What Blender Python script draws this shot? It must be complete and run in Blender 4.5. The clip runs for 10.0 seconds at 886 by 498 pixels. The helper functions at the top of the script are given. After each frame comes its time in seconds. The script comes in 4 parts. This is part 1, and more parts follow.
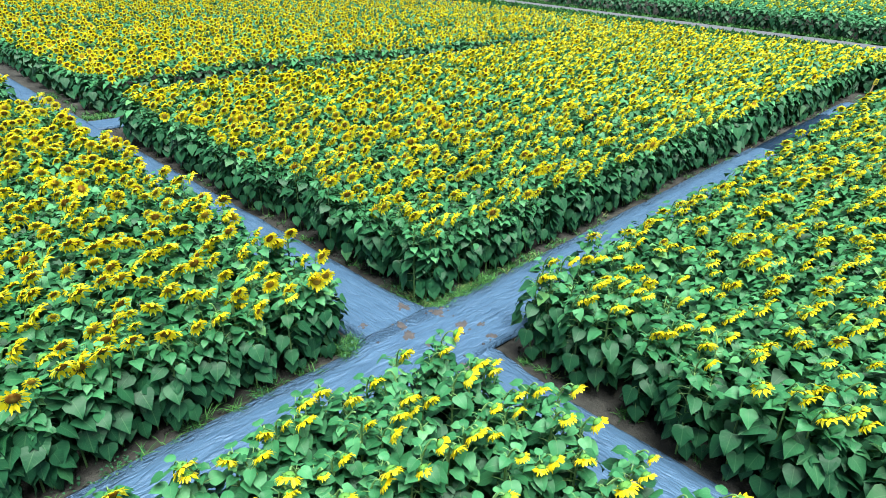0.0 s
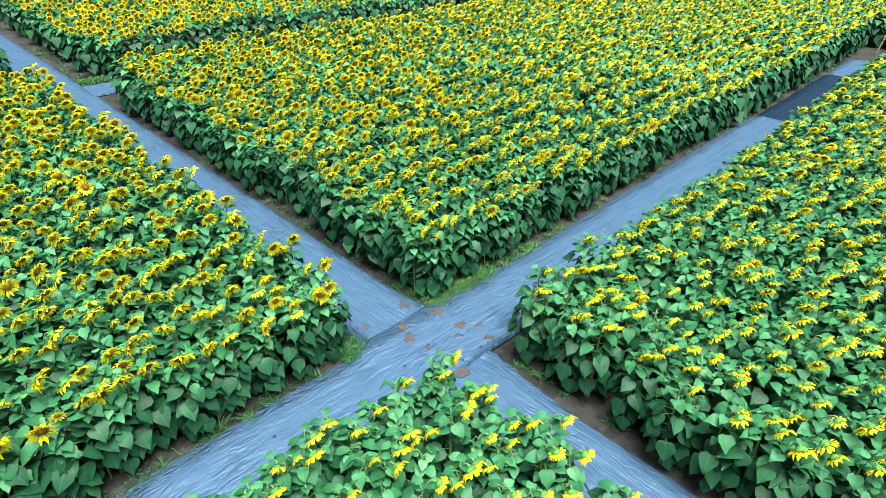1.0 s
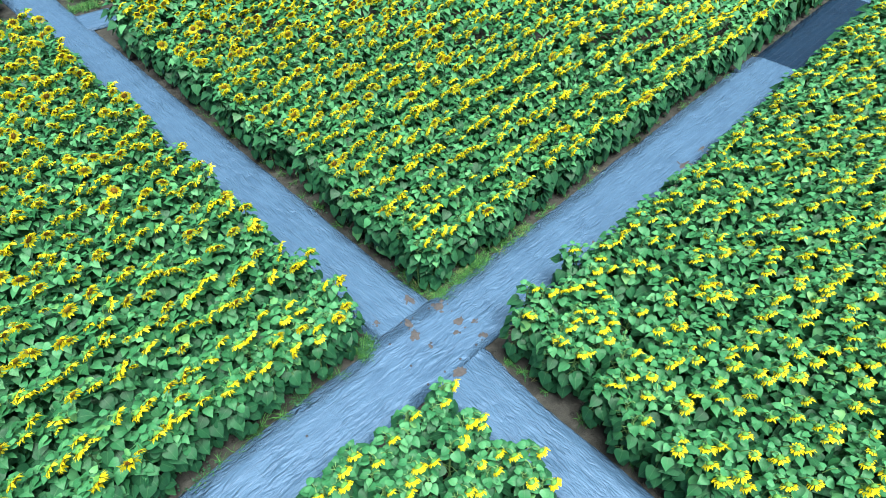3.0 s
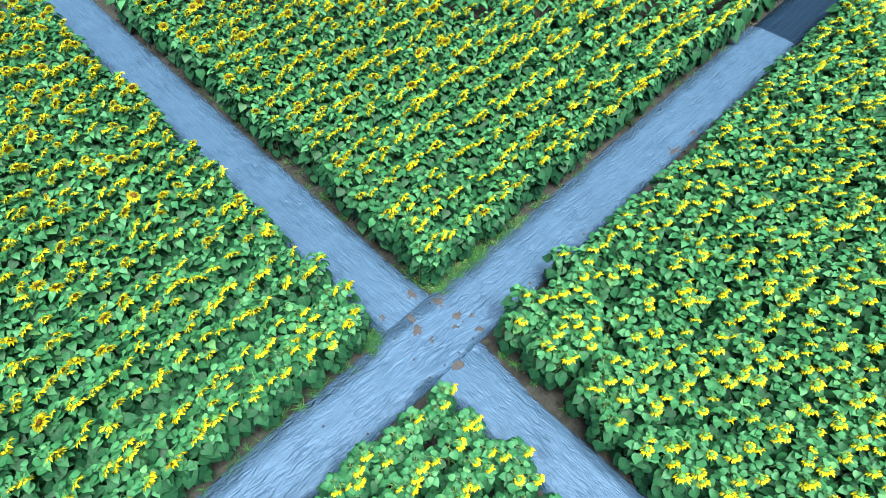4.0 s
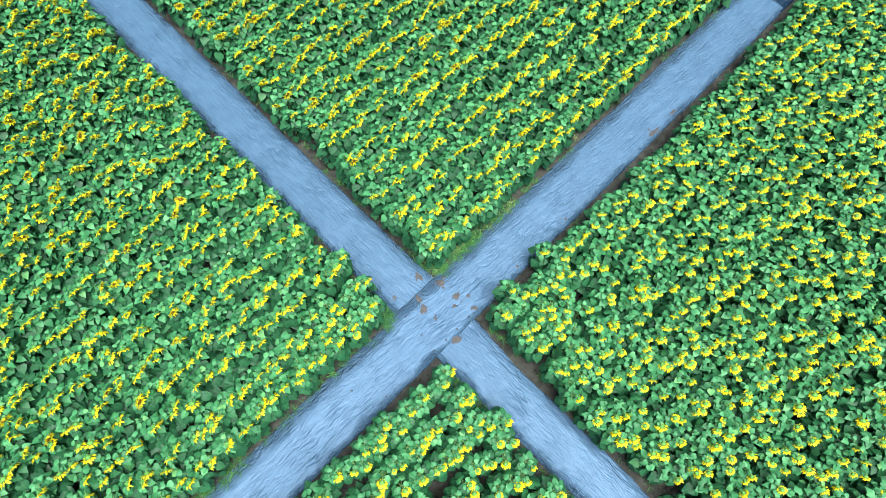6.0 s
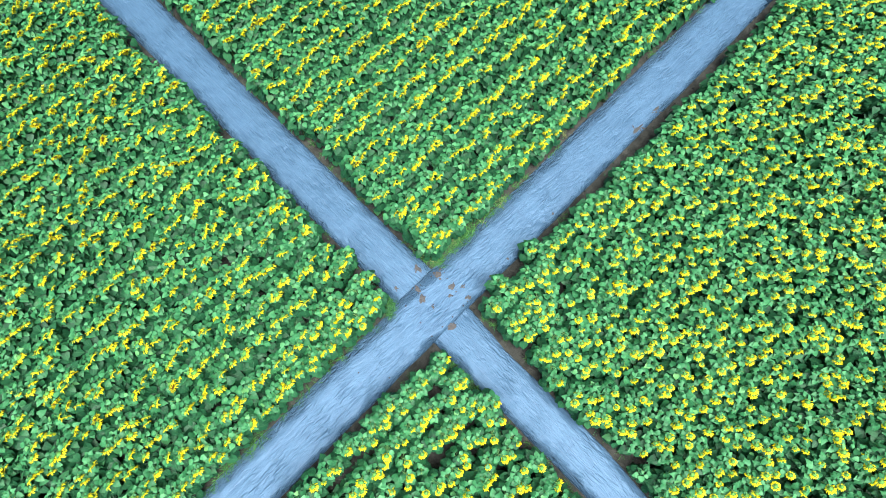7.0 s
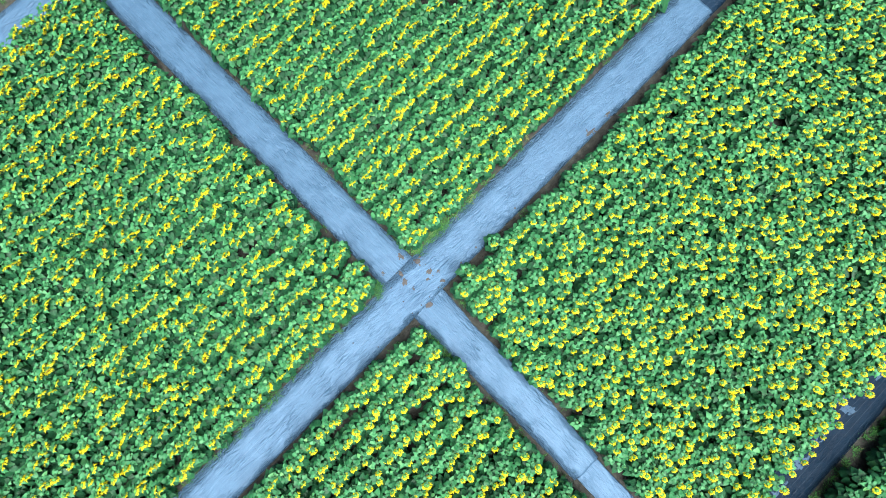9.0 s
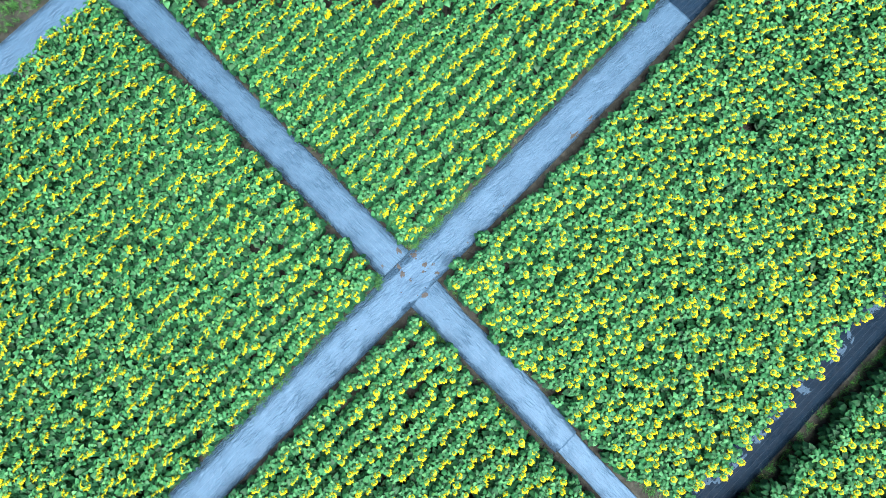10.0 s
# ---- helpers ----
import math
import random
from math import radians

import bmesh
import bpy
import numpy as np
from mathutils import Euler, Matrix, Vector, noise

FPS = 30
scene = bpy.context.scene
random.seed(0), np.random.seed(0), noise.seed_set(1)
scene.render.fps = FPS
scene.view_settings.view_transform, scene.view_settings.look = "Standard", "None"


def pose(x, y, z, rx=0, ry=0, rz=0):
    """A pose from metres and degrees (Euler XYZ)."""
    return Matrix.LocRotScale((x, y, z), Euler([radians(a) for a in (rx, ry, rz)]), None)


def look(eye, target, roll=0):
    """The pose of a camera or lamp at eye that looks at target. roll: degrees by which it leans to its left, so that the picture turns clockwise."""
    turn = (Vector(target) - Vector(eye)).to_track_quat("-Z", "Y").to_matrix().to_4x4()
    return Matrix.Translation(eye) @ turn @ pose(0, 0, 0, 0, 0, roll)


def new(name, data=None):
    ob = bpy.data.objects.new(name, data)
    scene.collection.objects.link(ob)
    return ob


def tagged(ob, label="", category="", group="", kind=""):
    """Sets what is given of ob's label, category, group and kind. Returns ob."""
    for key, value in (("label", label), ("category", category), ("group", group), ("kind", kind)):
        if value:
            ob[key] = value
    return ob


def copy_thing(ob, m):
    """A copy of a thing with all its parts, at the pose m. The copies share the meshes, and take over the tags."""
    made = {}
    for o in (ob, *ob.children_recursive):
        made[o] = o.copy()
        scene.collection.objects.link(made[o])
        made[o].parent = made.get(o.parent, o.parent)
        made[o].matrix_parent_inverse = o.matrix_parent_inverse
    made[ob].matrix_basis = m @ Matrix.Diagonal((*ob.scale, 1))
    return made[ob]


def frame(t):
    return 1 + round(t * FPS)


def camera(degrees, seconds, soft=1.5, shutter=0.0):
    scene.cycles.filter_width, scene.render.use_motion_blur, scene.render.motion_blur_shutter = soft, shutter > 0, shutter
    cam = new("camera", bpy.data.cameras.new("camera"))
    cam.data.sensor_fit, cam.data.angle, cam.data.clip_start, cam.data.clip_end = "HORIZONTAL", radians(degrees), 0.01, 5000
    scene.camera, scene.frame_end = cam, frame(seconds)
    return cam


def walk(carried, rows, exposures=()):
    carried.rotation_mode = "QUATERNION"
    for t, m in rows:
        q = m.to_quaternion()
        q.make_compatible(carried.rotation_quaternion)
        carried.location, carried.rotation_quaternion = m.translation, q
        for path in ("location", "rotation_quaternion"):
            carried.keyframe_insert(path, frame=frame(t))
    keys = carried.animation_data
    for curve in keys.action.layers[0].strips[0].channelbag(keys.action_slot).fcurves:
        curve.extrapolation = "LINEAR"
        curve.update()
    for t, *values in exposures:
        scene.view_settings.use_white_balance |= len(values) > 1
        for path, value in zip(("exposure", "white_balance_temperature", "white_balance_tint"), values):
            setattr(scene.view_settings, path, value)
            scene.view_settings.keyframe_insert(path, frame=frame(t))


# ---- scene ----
cam = camera(71.7, 10.0, soft=0.35)
PATH = [
    (0, (-3.796, -4.09, 3.813), (-2.531, -2.81, 2.941), 0.9),
    (0.5, (-3.713, -4.016, 4.204), (-2.483, -2.772, 3.234), 0.9),
    (1, (-3.63, -3.921, 4.62), (-2.438, -2.718, 3.556), 0.9),
    (1.5, (-3.537, -3.833, 5.058), (-2.389, -2.674, 3.9), 0.9),
    (2, (-3.466, -3.72, 5.544), (-2.364, -2.613, 4.295), 1.1),
    (2.5, (-3.386, -3.616, 6.095), (-2.338, -2.569, 4.751), 1.2),
    (4, (-2.914, -3.098, 7.982), (-2.076, -2.273, 6.365), 1.3),
    (4.5, (-2.702, -2.904, 8.646), (-1.944, -2.156, 6.953), 1.2),
    (5, (-2.465, -2.69, 9.314), (-1.791, -2.018, 7.555), 1.1),
    (5.5, (-2.264, -2.46, 9.966), (-1.662, -1.864, 8.154), 1.2),
    (7, (-1.594, -1.81, 11.977), (-1.189, -1.419, 10.058), 1.7),
    (7.5, (-1.309, -1.718, 12.612), (-0.954, -1.377, 10.674), 1.8),
    (8, (-1.04, -1.69, 13.267), (-0.729, -1.39, 11.314), 1.5),
    (8.5, (-0.812, -1.662, 13.963), (-0.54, -1.398, 11.999), 1.2),
    (9, (-0.627, -1.567, 14.655), (-0.39, -1.342, 12.682), 1.9),
    (9.5, (-0.419, -1.504, 15.373), (-0.217, -1.31, 13.393), 1.6),
    (10, (-0.233, -1.441, 16.087), (-0.063, -1.275, 14.101), 1.1),
]
EXPOSURES = [(0, 1.34), (3, 1.33), (10, 1.31)]
walk(cam, [(t, look(eye, target, roll)) for t, eye, target, roll in PATH], exposures=EXPOSURES)

# ---- world and light: a bright, evenly overcast summer day ----
world = bpy.data.worlds.new("overcast_sky")
scene.world = world
world.use_nodes = True
wn = world.node_tree
sky = wn.nodes.new("ShaderNodeTexSky")
sky.sky_type = "NISHITA"
sky.sun_disc = False
sky.sun_elevation = radians(73)
sky.sun_rotation = radians(200)
sky.air_density = 1.0
sky.dust_density = 4.0
sky.ozone_density = 1.6
wn.links.new(sky.outputs["Color"], wn.nodes["Background"].inputs["Color"])
wn.nodes["Background"].inputs["Strength"].default_value = 0.060

sun_data = bpy.data.lights.new("sun", "SUN")
sun_data.energy = 4.8
sun_data.angle = radians(42)
sun_data.color = (1.0, 0.985, 0.96)
sun = new("sun", sun_data)
sun.matrix_world = look((-3, -8, 29), (0, 0, 0))


# ---- materials ----
def material(name, colour, rough=0.6, metal=0.0, spec=0.5):
    m = bpy.data.materials.new(name)
    m.use_nodes = True
    b = m.node_tree.nodes["Principled BSDF"]
    b.inputs["Base Color"].default_value = (*colour, 1)
    b.inputs["Roughness"].default_value = rough
    b.inputs["Metallic"].default_value = metal
    b.inputs["Specular IOR Level"].default_value = spec
    return m, m.node_tree, b


def node(nt, kind, **values):
    n = nt.nodes.new(kind)
    for key, value in values.items():
        n.inputs[key.replace("_", " ")].default_value = value
    return n


def calc(nt, op, a, b=None, clamp=False):
    n = nt.nodes.new("ShaderNodeMath")
    n.operation, n.use_clamp = op, clamp
    for i, v in enumerate((a, b)):
        if v is None:
            continue
        if isinstance(v, (int, float)):
            n.inputs[i].default_value = v
        else:
            nt.links.new(v, n.inputs[i])
    return n.outputs[0]


def ramp(nt, fac, stops):
    n = nt.nodes.new("ShaderNodeValToRGB")
    el = n.color_ramp.elements
    while len(el) < len(stops):
        el.new(0.5)
    for e, (p, c) in zip(el, stops):
        e.position, e.color = p, (*c, 1)
    nt.links.new(fac, n.inputs[0])
    return n.outputs[0]


def blend(nt, fac, a, b, mode="MIX"):
    n = nt.nodes.new("ShaderNodeMix")
    n.data_type, n.blend_type = "RGBA", mode
    for sock, v in ((n.inputs[0], fac), (n.inputs[6], a), (n.inputs[7], b)):
        if isinstance(v, (int, float)):
            sock.default_value = v
        elif isinstance(v, tuple):
            sock.default_value = (*v, 1)
        else:
            nt.links.new(v, sock)
    return n.outputs[2]


def noise_of(nt, coord, scale, detail=3, rough=0.55):
    n = node(nt, "ShaderNodeTexNoise", Scale=scale, Detail=detail, Roughness=rough)
    if coord is not None:
        nt.links.new(coord, n.inputs["Vector"])
    return n.outputs["Fac"]


def bump(nt, b, height, strength, distance):
    n = node(nt, "ShaderNodeBump", Strength=strength, Distance=distance)
    nt.links.new(height, n.inputs["Height"])
    nt.links.new(n.outputs[0], b.inputs["Normal"])


def whim(nt):
    """A random number for each separate leaf or blade, whether an object of its own or an island of a joined mesh."""
    o = nt.nodes.new("ShaderNodeObjectInfo").outputs["Random"]
    g = nt.nodes.new("ShaderNodeNewGeometry").outputs["Random Per Island"]
    return calc(nt, "FRACT", calc(nt, "ADD", o, g))


def leaf_material(name, tones):
    m, nt, b = material(name, (0.05, 0.15, 0.07), 0.5, spec=0.22)
    uv = nt.nodes.new("ShaderNodeUVMap").outputs[0]
    sep = nt.nodes.new("ShaderNodeSeparateXYZ")
    nt.links.new(uv, sep.inputs[0])
    across, along = calc(nt, "ABSOLUTE", sep.outputs[0]), sep.outputs[1]
    place = nt.nodes.new("ShaderNodeNewGeometry").outputs["Position"]
    tone = ramp(nt, whim(nt), list(zip((0, 0.45, 0.8, 0.97, 1), tones)))
    blotch = noise_of(nt, place, 14, 3)
    tone = blend(nt, calc(nt, "MULTIPLY", blotch, 0.5), tone, tones[0])
    # pale midrib, and side ribs that run forward from it
    rib = calc(nt, "LESS_THAN", across, 0.035)
    side = calc(nt, "FRACT", calc(nt, "SUBTRACT", calc(nt, "MULTIPLY", along, 6.0), calc(nt, "MULTIPLY", across, 2.4)))
    side = calc(nt, "LESS_THAN", side, 0.1)
    veins = calc(nt, "MAXIMUM", rib, calc(nt, "MULTIPLY", side, 0.45))
    tone = blend(nt, calc(nt, "MULTIPLY", veins, 0.2), tone, (0.13, 0.27, 0.12))
    nt.links.new(tone, b.inputs["Base Color"])
    bump(nt, b, calc(nt, "ADD", calc(nt, "MULTIPLY", veins, -0.3), noise_of(nt, place, 22, 2)), 0.3, 0.012)
    glow = nt.nodes.new("ShaderNodeBsdfTranslucent")
    nt.links.new(blend(nt, 0.5, tone, (0.10, 0.26, 0.05)), glow.inputs["Color"])
    mix = nt.nodes.new("ShaderNodeMixShader")
    mix.inputs[0].default_value = 0.06
    nt.links.new(b.outputs[0], mix.inputs[1])
    nt.links.new(glow.outputs[0], mix.inputs[2])
    nt.links.new(mix.outputs[0], nt.nodes["Material Output"].inputs["Surface"])
    return m


def petal_material():
    m, nt, b = material("petal_yellow", (0.9, 0.6, 0.01), 0.55, spec=0.25)
    uv = nt.nodes.new("ShaderNodeUVMap").outputs[0]
    sep = nt.nodes.new("ShaderNodeSeparateXYZ")
    nt.links.new(uv, sep.inputs[0])
    tone = ramp(nt, whim(nt), [(0, (0.94, 0.75, 0.012)), (0.5, (0.96, 0.84, 0.025)), (1, (0.97, 0.89, 0.06))])
    tone = blend(nt, calc(nt, "MULTIPLY", calc(nt, "SUBTRACT", 0.5, sep.outputs[1], True), 0.4), tone, (0.90, 0.62, 0.008))
    nt.links.new(tone, b.inputs["Base Color"])
    glow = nt.nodes.new("ShaderNodeBsdfTranslucent")
    nt.links.new(tone, glow.inputs["Color"])
    mix = nt.nodes.new("ShaderNodeMixShader")
    mix.inputs[0].default_value = 0.5
    nt.links.new(b.outputs[0], mix.inputs[1])
    nt.links.new(glow.outputs[0], mix.inputs[2])
    nt.links.new(mix.outputs[0], nt.nodes["Material Output"].inputs["Surface"])
    return m


def disc_material():
    m, nt, b = material("flower_disc", (0.2, 0.1, 0.02), 0.85, spec=0.2)
    uv = nt.nodes.new("ShaderNodeUVMap").outputs[0]
    sep = nt.nodes.new("ShaderNodeSeparateXYZ")
    nt.links.new(uv, sep.inputs[0])
    place = nt.nodes.new("ShaderNodeNewGeometry").outputs["Position"]
    ring = calc(nt, "ADD", sep.outputs[1], calc(nt, "MULTIPLY", calc(nt, "SUBTRACT", noise_of(nt, place, 60, 2), 0.5), 0.25))
    young = ramp(nt, ring, [(0.0, (0.34, 0.24, 0.03)), (0.4, (0.20, 0.115, 0.014)), (0.72, (0.14, 0.062, 0.009)), (1.0, (0.36, 0.19, 0.010))])
    old = ramp(nt, ring, [(0.0, (0.26, 0.21, 0.03)), (0.6, (0.28, 0.17, 0.018)), (1.0, (0.46, 0.29, 0.01))])
    nt.links.new(blend(nt, calc(nt, "GREATER_THAN", whim(nt), 0.5), young, old), b.inputs["Base Color"])
    bump(nt, b, noise_of(nt, place, 220, 1), 0.7, 0.004)
    return m


def mottled(name, stops, scale, rough=0.7, bump_scale=60, bump_size=0.004, spec=0.3, island=0.0):
    m, nt, b = material(name, stops[0], rough, spec=spec)
    place = nt.nodes.new("ShaderNodeNewGeometry").outputs["Position"]
    f = calc(nt, "ADD", calc(nt, "MULTIPLY", noise_of(nt, place, scale, 4), 0.6), calc(nt, "MULTIPLY", noise_of(nt, place, scale * 7, 3), 0.4))
    if island:
        f = calc(nt, "ADD", calc(nt, "MULTIPLY", f, 1 - island), calc(nt, "MULTIPLY", whim(nt), island))
    n = len(stops) - 1
    nt.links.new(ramp(nt, f, [(0.28 + 0.44 * i / n, c) for i, c in enumerate(stops)]), b.inputs["Base Color"])
    bump(nt, b, noise_of(nt, place, bump_scale, 4), 0.8, bump_size)
    return m


def soil_material():
    m, nt, b = material("field_soil", (0.1, 0.075, 0.055), 0.92, spec=0.2)
    place = nt.nodes.new("ShaderNodeNewGeometry").outputs["Position"]
    big, mid, fine = noise_of(nt, place, 1.3, 3), noise_of(nt, place, 9, 4), noise_of(nt, place, 70, 3)
    f = calc(nt, "ADD", calc(nt, "MULTIPLY", big, 0.35), calc(nt, "ADD", calc(nt, "MULTIPLY", mid, 0.4), calc(nt, "MULTIPLY", fine, 0.25)))
    nt.links.new(ramp(nt, f, [(0.32, (0.012, 0.0132, 0.0115)), (0.46, (0.023, 0.0250, 0.0220)), (0.56, (0.041, 0.0430, 0.0375)), (0.68, (0.074, 0.0765, 0.066))]), b.inputs["Base Color"])
    bump(nt, b, calc(nt, "ADD", mid, calc(nt, "MULTIPLY", fine, 0.5)), 0.9, 0.03)
    return m


def sheet_material(name, dark, light, gloss, metal, worn=0.0, spec=0.3, threads=0.22):
    """Woven plastic ground-cover sheet: marker threads along and across, fine weave, creases, dusty patches."""
    m, nt, b = material(name, dark, gloss, metal, spec)
    uv = nt.nodes.new("ShaderNodeUVMap").outputs[0]
    sep = nt.nodes.new("ShaderNodeSeparateXYZ")
    nt.links.new(uv, sep.inputs[0])
    u, v = sep.outputs[0], sep.outputs[1]
    stretch = nt.nodes.new("ShaderNodeMapping")
    stretch.inputs["Scale"].default_value = (7.0, 3.2, 1)
    nt.links.new(uv, stretch.inputs["Vector"])
    long_stains = noise_of(nt, stretch.outputs[0], 1.0, 5, 0.62)
    dust = noise_of(nt, uv, 1.1, 4)
    weave = noise_of(nt, uv, 95, 2)
    streaks = nt.nodes.new("ShaderNodeMapping")
    streaks.inputs["Scale"].default_value = (42.0, 2.6, 1)
    nt.links.new(uv, streaks.inputs["Vector"])
    fibre = noise_of(nt, streaks.outputs[0], 1.0, 2)
    f = calc(nt, "ADD", calc(nt, "MULTIPLY", long_stains, 0.26), calc(nt, "ADD", calc(nt, "MULTIPLY", dust, 0.10), calc(nt, "ADD", calc(nt, "MULTIPLY", fibre, 0.14), calc(nt, "MULTIPLY", weave, 0.42))))
    tone = ramp(nt, f, [(0.36, dark), (0.62, light)])
    if worn:
        flakes = calc(nt, "MULTIPLY", calc(nt, "GREATER_THAN", noise_of(nt, uv, 1.3, 5), 0.53), calc(nt, "GREATER_THAN", noise_of(nt, uv, 7, 5, 0.75), 0.46))
        flakes = calc(nt, "MULTIPLY", flakes, calc(nt, "GREATER_THAN", calc(nt, "ADD", u, calc(nt, "MULTIPLY", noise_of(nt, uv, 1.1, 3), 0.5)), 0.78))
        tone = blend(nt, calc(nt, "MULTIPLY", flakes, worn), tone, (0.055, 0.10, 0.155))
    wobble = calc(nt, "MULTIPLY", noise_of(nt, uv, 1.6, 2), 0.03)
    line = calc(nt, "LESS_THAN", calc(nt, "FRACT", calc(nt, "DIVIDE", calc(nt, "ADD", u, wobble), 0.148)), 0.045)
    cross = calc(nt, "MULTIPLY", calc(nt, "LESS_THAN", calc(nt, "FRACT", calc(nt, "DIVIDE", calc(nt, "ADD", v, wobble), 0.52)), 0.008), 0.5)
    tone = blend(nt, calc(nt, "MULTIPLY", line, threads), tone, (0.52, 0.60, 0.68))
    tone = blend(nt, cross, tone, tuple(0.5 * c for c in dark))
    nt.links.new(tone, b.inputs["Base Color"])
    nt.links.new(calc(nt, "ADD", calc(nt, "MULTIPLY", dust, 0.06), gloss - 0.03), b.inputs["Roughness"])
    # long shallow ripples that run aslant along the sheet, in patches
    sway = nt.nodes.new("ShaderNodeVectorMath")
    sway.operation = "MULTIPLY_ADD"
    drift = node(nt, "ShaderNodeTexNoise", Scale=2.4, Detail=2.0)
    nt.links.new(uv, drift.inputs["Vector"])
    nt.links.new(drift.outputs["Color"], sway.inputs[0])
    sway.inputs[1].default_value = (0.10, 0.10, 0)
    nt.links.new(uv, sway.inputs[2])

    def ridges(turn, across, lengthwise, width):
        mp = nt.nodes.new("ShaderNodeMapping")
        mp.inputs["Rotation"].default_value = (0, 0, turn)
        mp.inputs["Scale"].default_value = (across, lengthwise, 1)
        nt.links.new(sway.outputs[0], mp.inputs["Vector"])
        fold = calc(nt, "ABSOLUTE", calc(nt, "SUBTRACT", noise_of(nt, mp.outputs[0], 1.0, 2, 0.5), 0.5))
        return calc(nt, "SUBTRACT", 1.0, calc(nt, "MULTIPLY", fold, width, True))

    patch = calc(nt, "MULTIPLY", calc(nt, "SUBTRACT", noise_of(nt, uv, 1.5, 3), 0.42, True), 3.0, True)
    ripple = calc(nt, "MULTIPLY", calc(nt, "ADD", calc(nt, "MULTIPLY", ridges(0.26, 8.0, 1.9, 9.0), 0.5), calc(nt, "MULTIPLY", ridges(-0.14, 15.0, 4.0, 8.0), 0.32)), calc(nt, "ADD", patch, 0.16))
    ripple = calc(nt, "ADD", ripple, calc(nt, "MULTIPLY", ridges(0.1, 30.0, 10.0, 5.0), 0.10))
    # tight gathers along the edges, where the sheet is tucked in
    gather = nt.nodes.new("ShaderNodeMapping")
    gather.inputs["Scale"].default_value = (15.0, 4.5, 1)
    gather.inputs["Rotation"].default_value = (0, 0, 0.12)
    nt.links.new(uv, gather.inputs["Vector"])
    tight = noise_of(nt, gather.outputs[0], 1.0, 3, 0.6)
    tight = calc(nt, "MULTIPLY", calc(nt, "ABSOLUTE", calc(nt, "SUBTRACT", tight, 0.5)), 5.0, True)
    off = calc(nt, "SUBTRACT", u, 0.5)
    rim = calc(nt, "MAXIMUM", off, calc(nt, "MULTIPLY", off, -0.88))
    rim = calc(nt, "ADD", rim, calc(nt, "MULTIPLY", calc(nt, "SUBTRACT", noise_of(nt, uv, 1.9, 3), 0.5), 0.34))
    rim = calc(nt, "MULTIPLY", calc(nt, "SUBTRACT", rim, 0.33, True), 7.0, True)
    tight = calc(nt, "MULTIPLY", tight, calc(nt, "MULTIPLY", rim, 2.0))
    height = calc(nt, "ADD", calc(nt, "MULTIPLY", tight, 1.2), ripple)
    bump(nt, b, calc(nt, "ADD", height, calc(nt, "MULTIPLY", weave, 0.035)), 1.0, 0.031)
    return m


# top leaves paler with age; lit tops and shaded depths also put into these greens
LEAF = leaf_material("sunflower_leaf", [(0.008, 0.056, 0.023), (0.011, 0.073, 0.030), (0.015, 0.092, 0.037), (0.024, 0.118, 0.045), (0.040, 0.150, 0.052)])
LIT_YOUNG_LEAF = leaf_material("lit_young_sunflower_leaf", [(0.013, 0.090, 0.032), (0.026, 0.152, 0.056), (0.048, 0.218, 0.086), (0.080, 0.285, 0.116), (0.12, 0.32, 0.10)])
STEM = mottled("stem_green", [(0.07, 0.18, 0.05), (0.11, 0.24, 0.075), (0.17, 0.31, 0.11)], 12)
PETAL = petal_material()
DISC = disc_material()
CALYX = mottled("calyx_green", [(0.045, 0.16, 0.03), (0.075, 0.23, 0.04), (0.12, 0.30, 0.055)], 25)
PLANT = [LEAF, STEM, PETAL, DISC, CALYX, LIT_YOUNG_LEAF]
SOIL = soil_material()
SHEET = sheet_material("grey_blue_sheet", (0.034, 0.080, 0.142), (0.069, 0.147, 0.238), 0.54, 0.24, threads=0.06)
SHEET_NEW = sheet_material("black_blue_sheet", (0.004, 0.014, 0.030), (0.009, 0.029, 0.058), 0.5, 0.0, spec=0.12, threads=0.04)
SHEET_WORN = sheet_material("worn_black_sheet", (0.0025, 0.008, 0.017), (0.007, 0.020, 0.038), 0.5, 0.0, 0.7, 0.05, threads=0.04)
GRASS = mottled("grass_green", [(0.008, 0.052, 0.011), (0.022, 0.108, 0.021), (0.055, 0.185, 0.038)], 5, island=0.6)
STRAW = mottled("dry_straw", [(0.09, 0.13, 0.045), (0.22, 0.24, 0.10)], 20, island=0.6)
MUD = mottled("dried_mud", [(0.034, 0.034, 0.035), (0.054, 0.053, 0.053), (0.082, 0.079, 0.078)], 18, 0.95, 90, 0.006)
ASPHALT = mottled("road_asphalt", [(0.060, 0.072, 0.080), (0.080, 0.094, 0.102), (0.105, 0.120, 0.126)], 2.0, 0.9, 80, 0.006)
PIN = mottled("black_plastic", [(0.012, 0.013, 0.016), (0.03, 0.03, 0.035)], 60, 0.5)
WOOD = mottled("stake_wood", [(0.45, 0.36, 0.22), (0.58, 0.48, 0.31)], 30, 0.8)
SIGN_YELLOW = mottled("sign_yellow", [(0.62, 0.60, 0.05), (0.72, 0.69, 0.08)], 20, 0.5)
SIGN_INK = mottled("sign_ink", [(0.03, 0.04, 0.03), (0.05, 0.06, 0.04)], 30, 0.6)


# ---- mesh helpers ----
rng = np.random.default_rng(7)


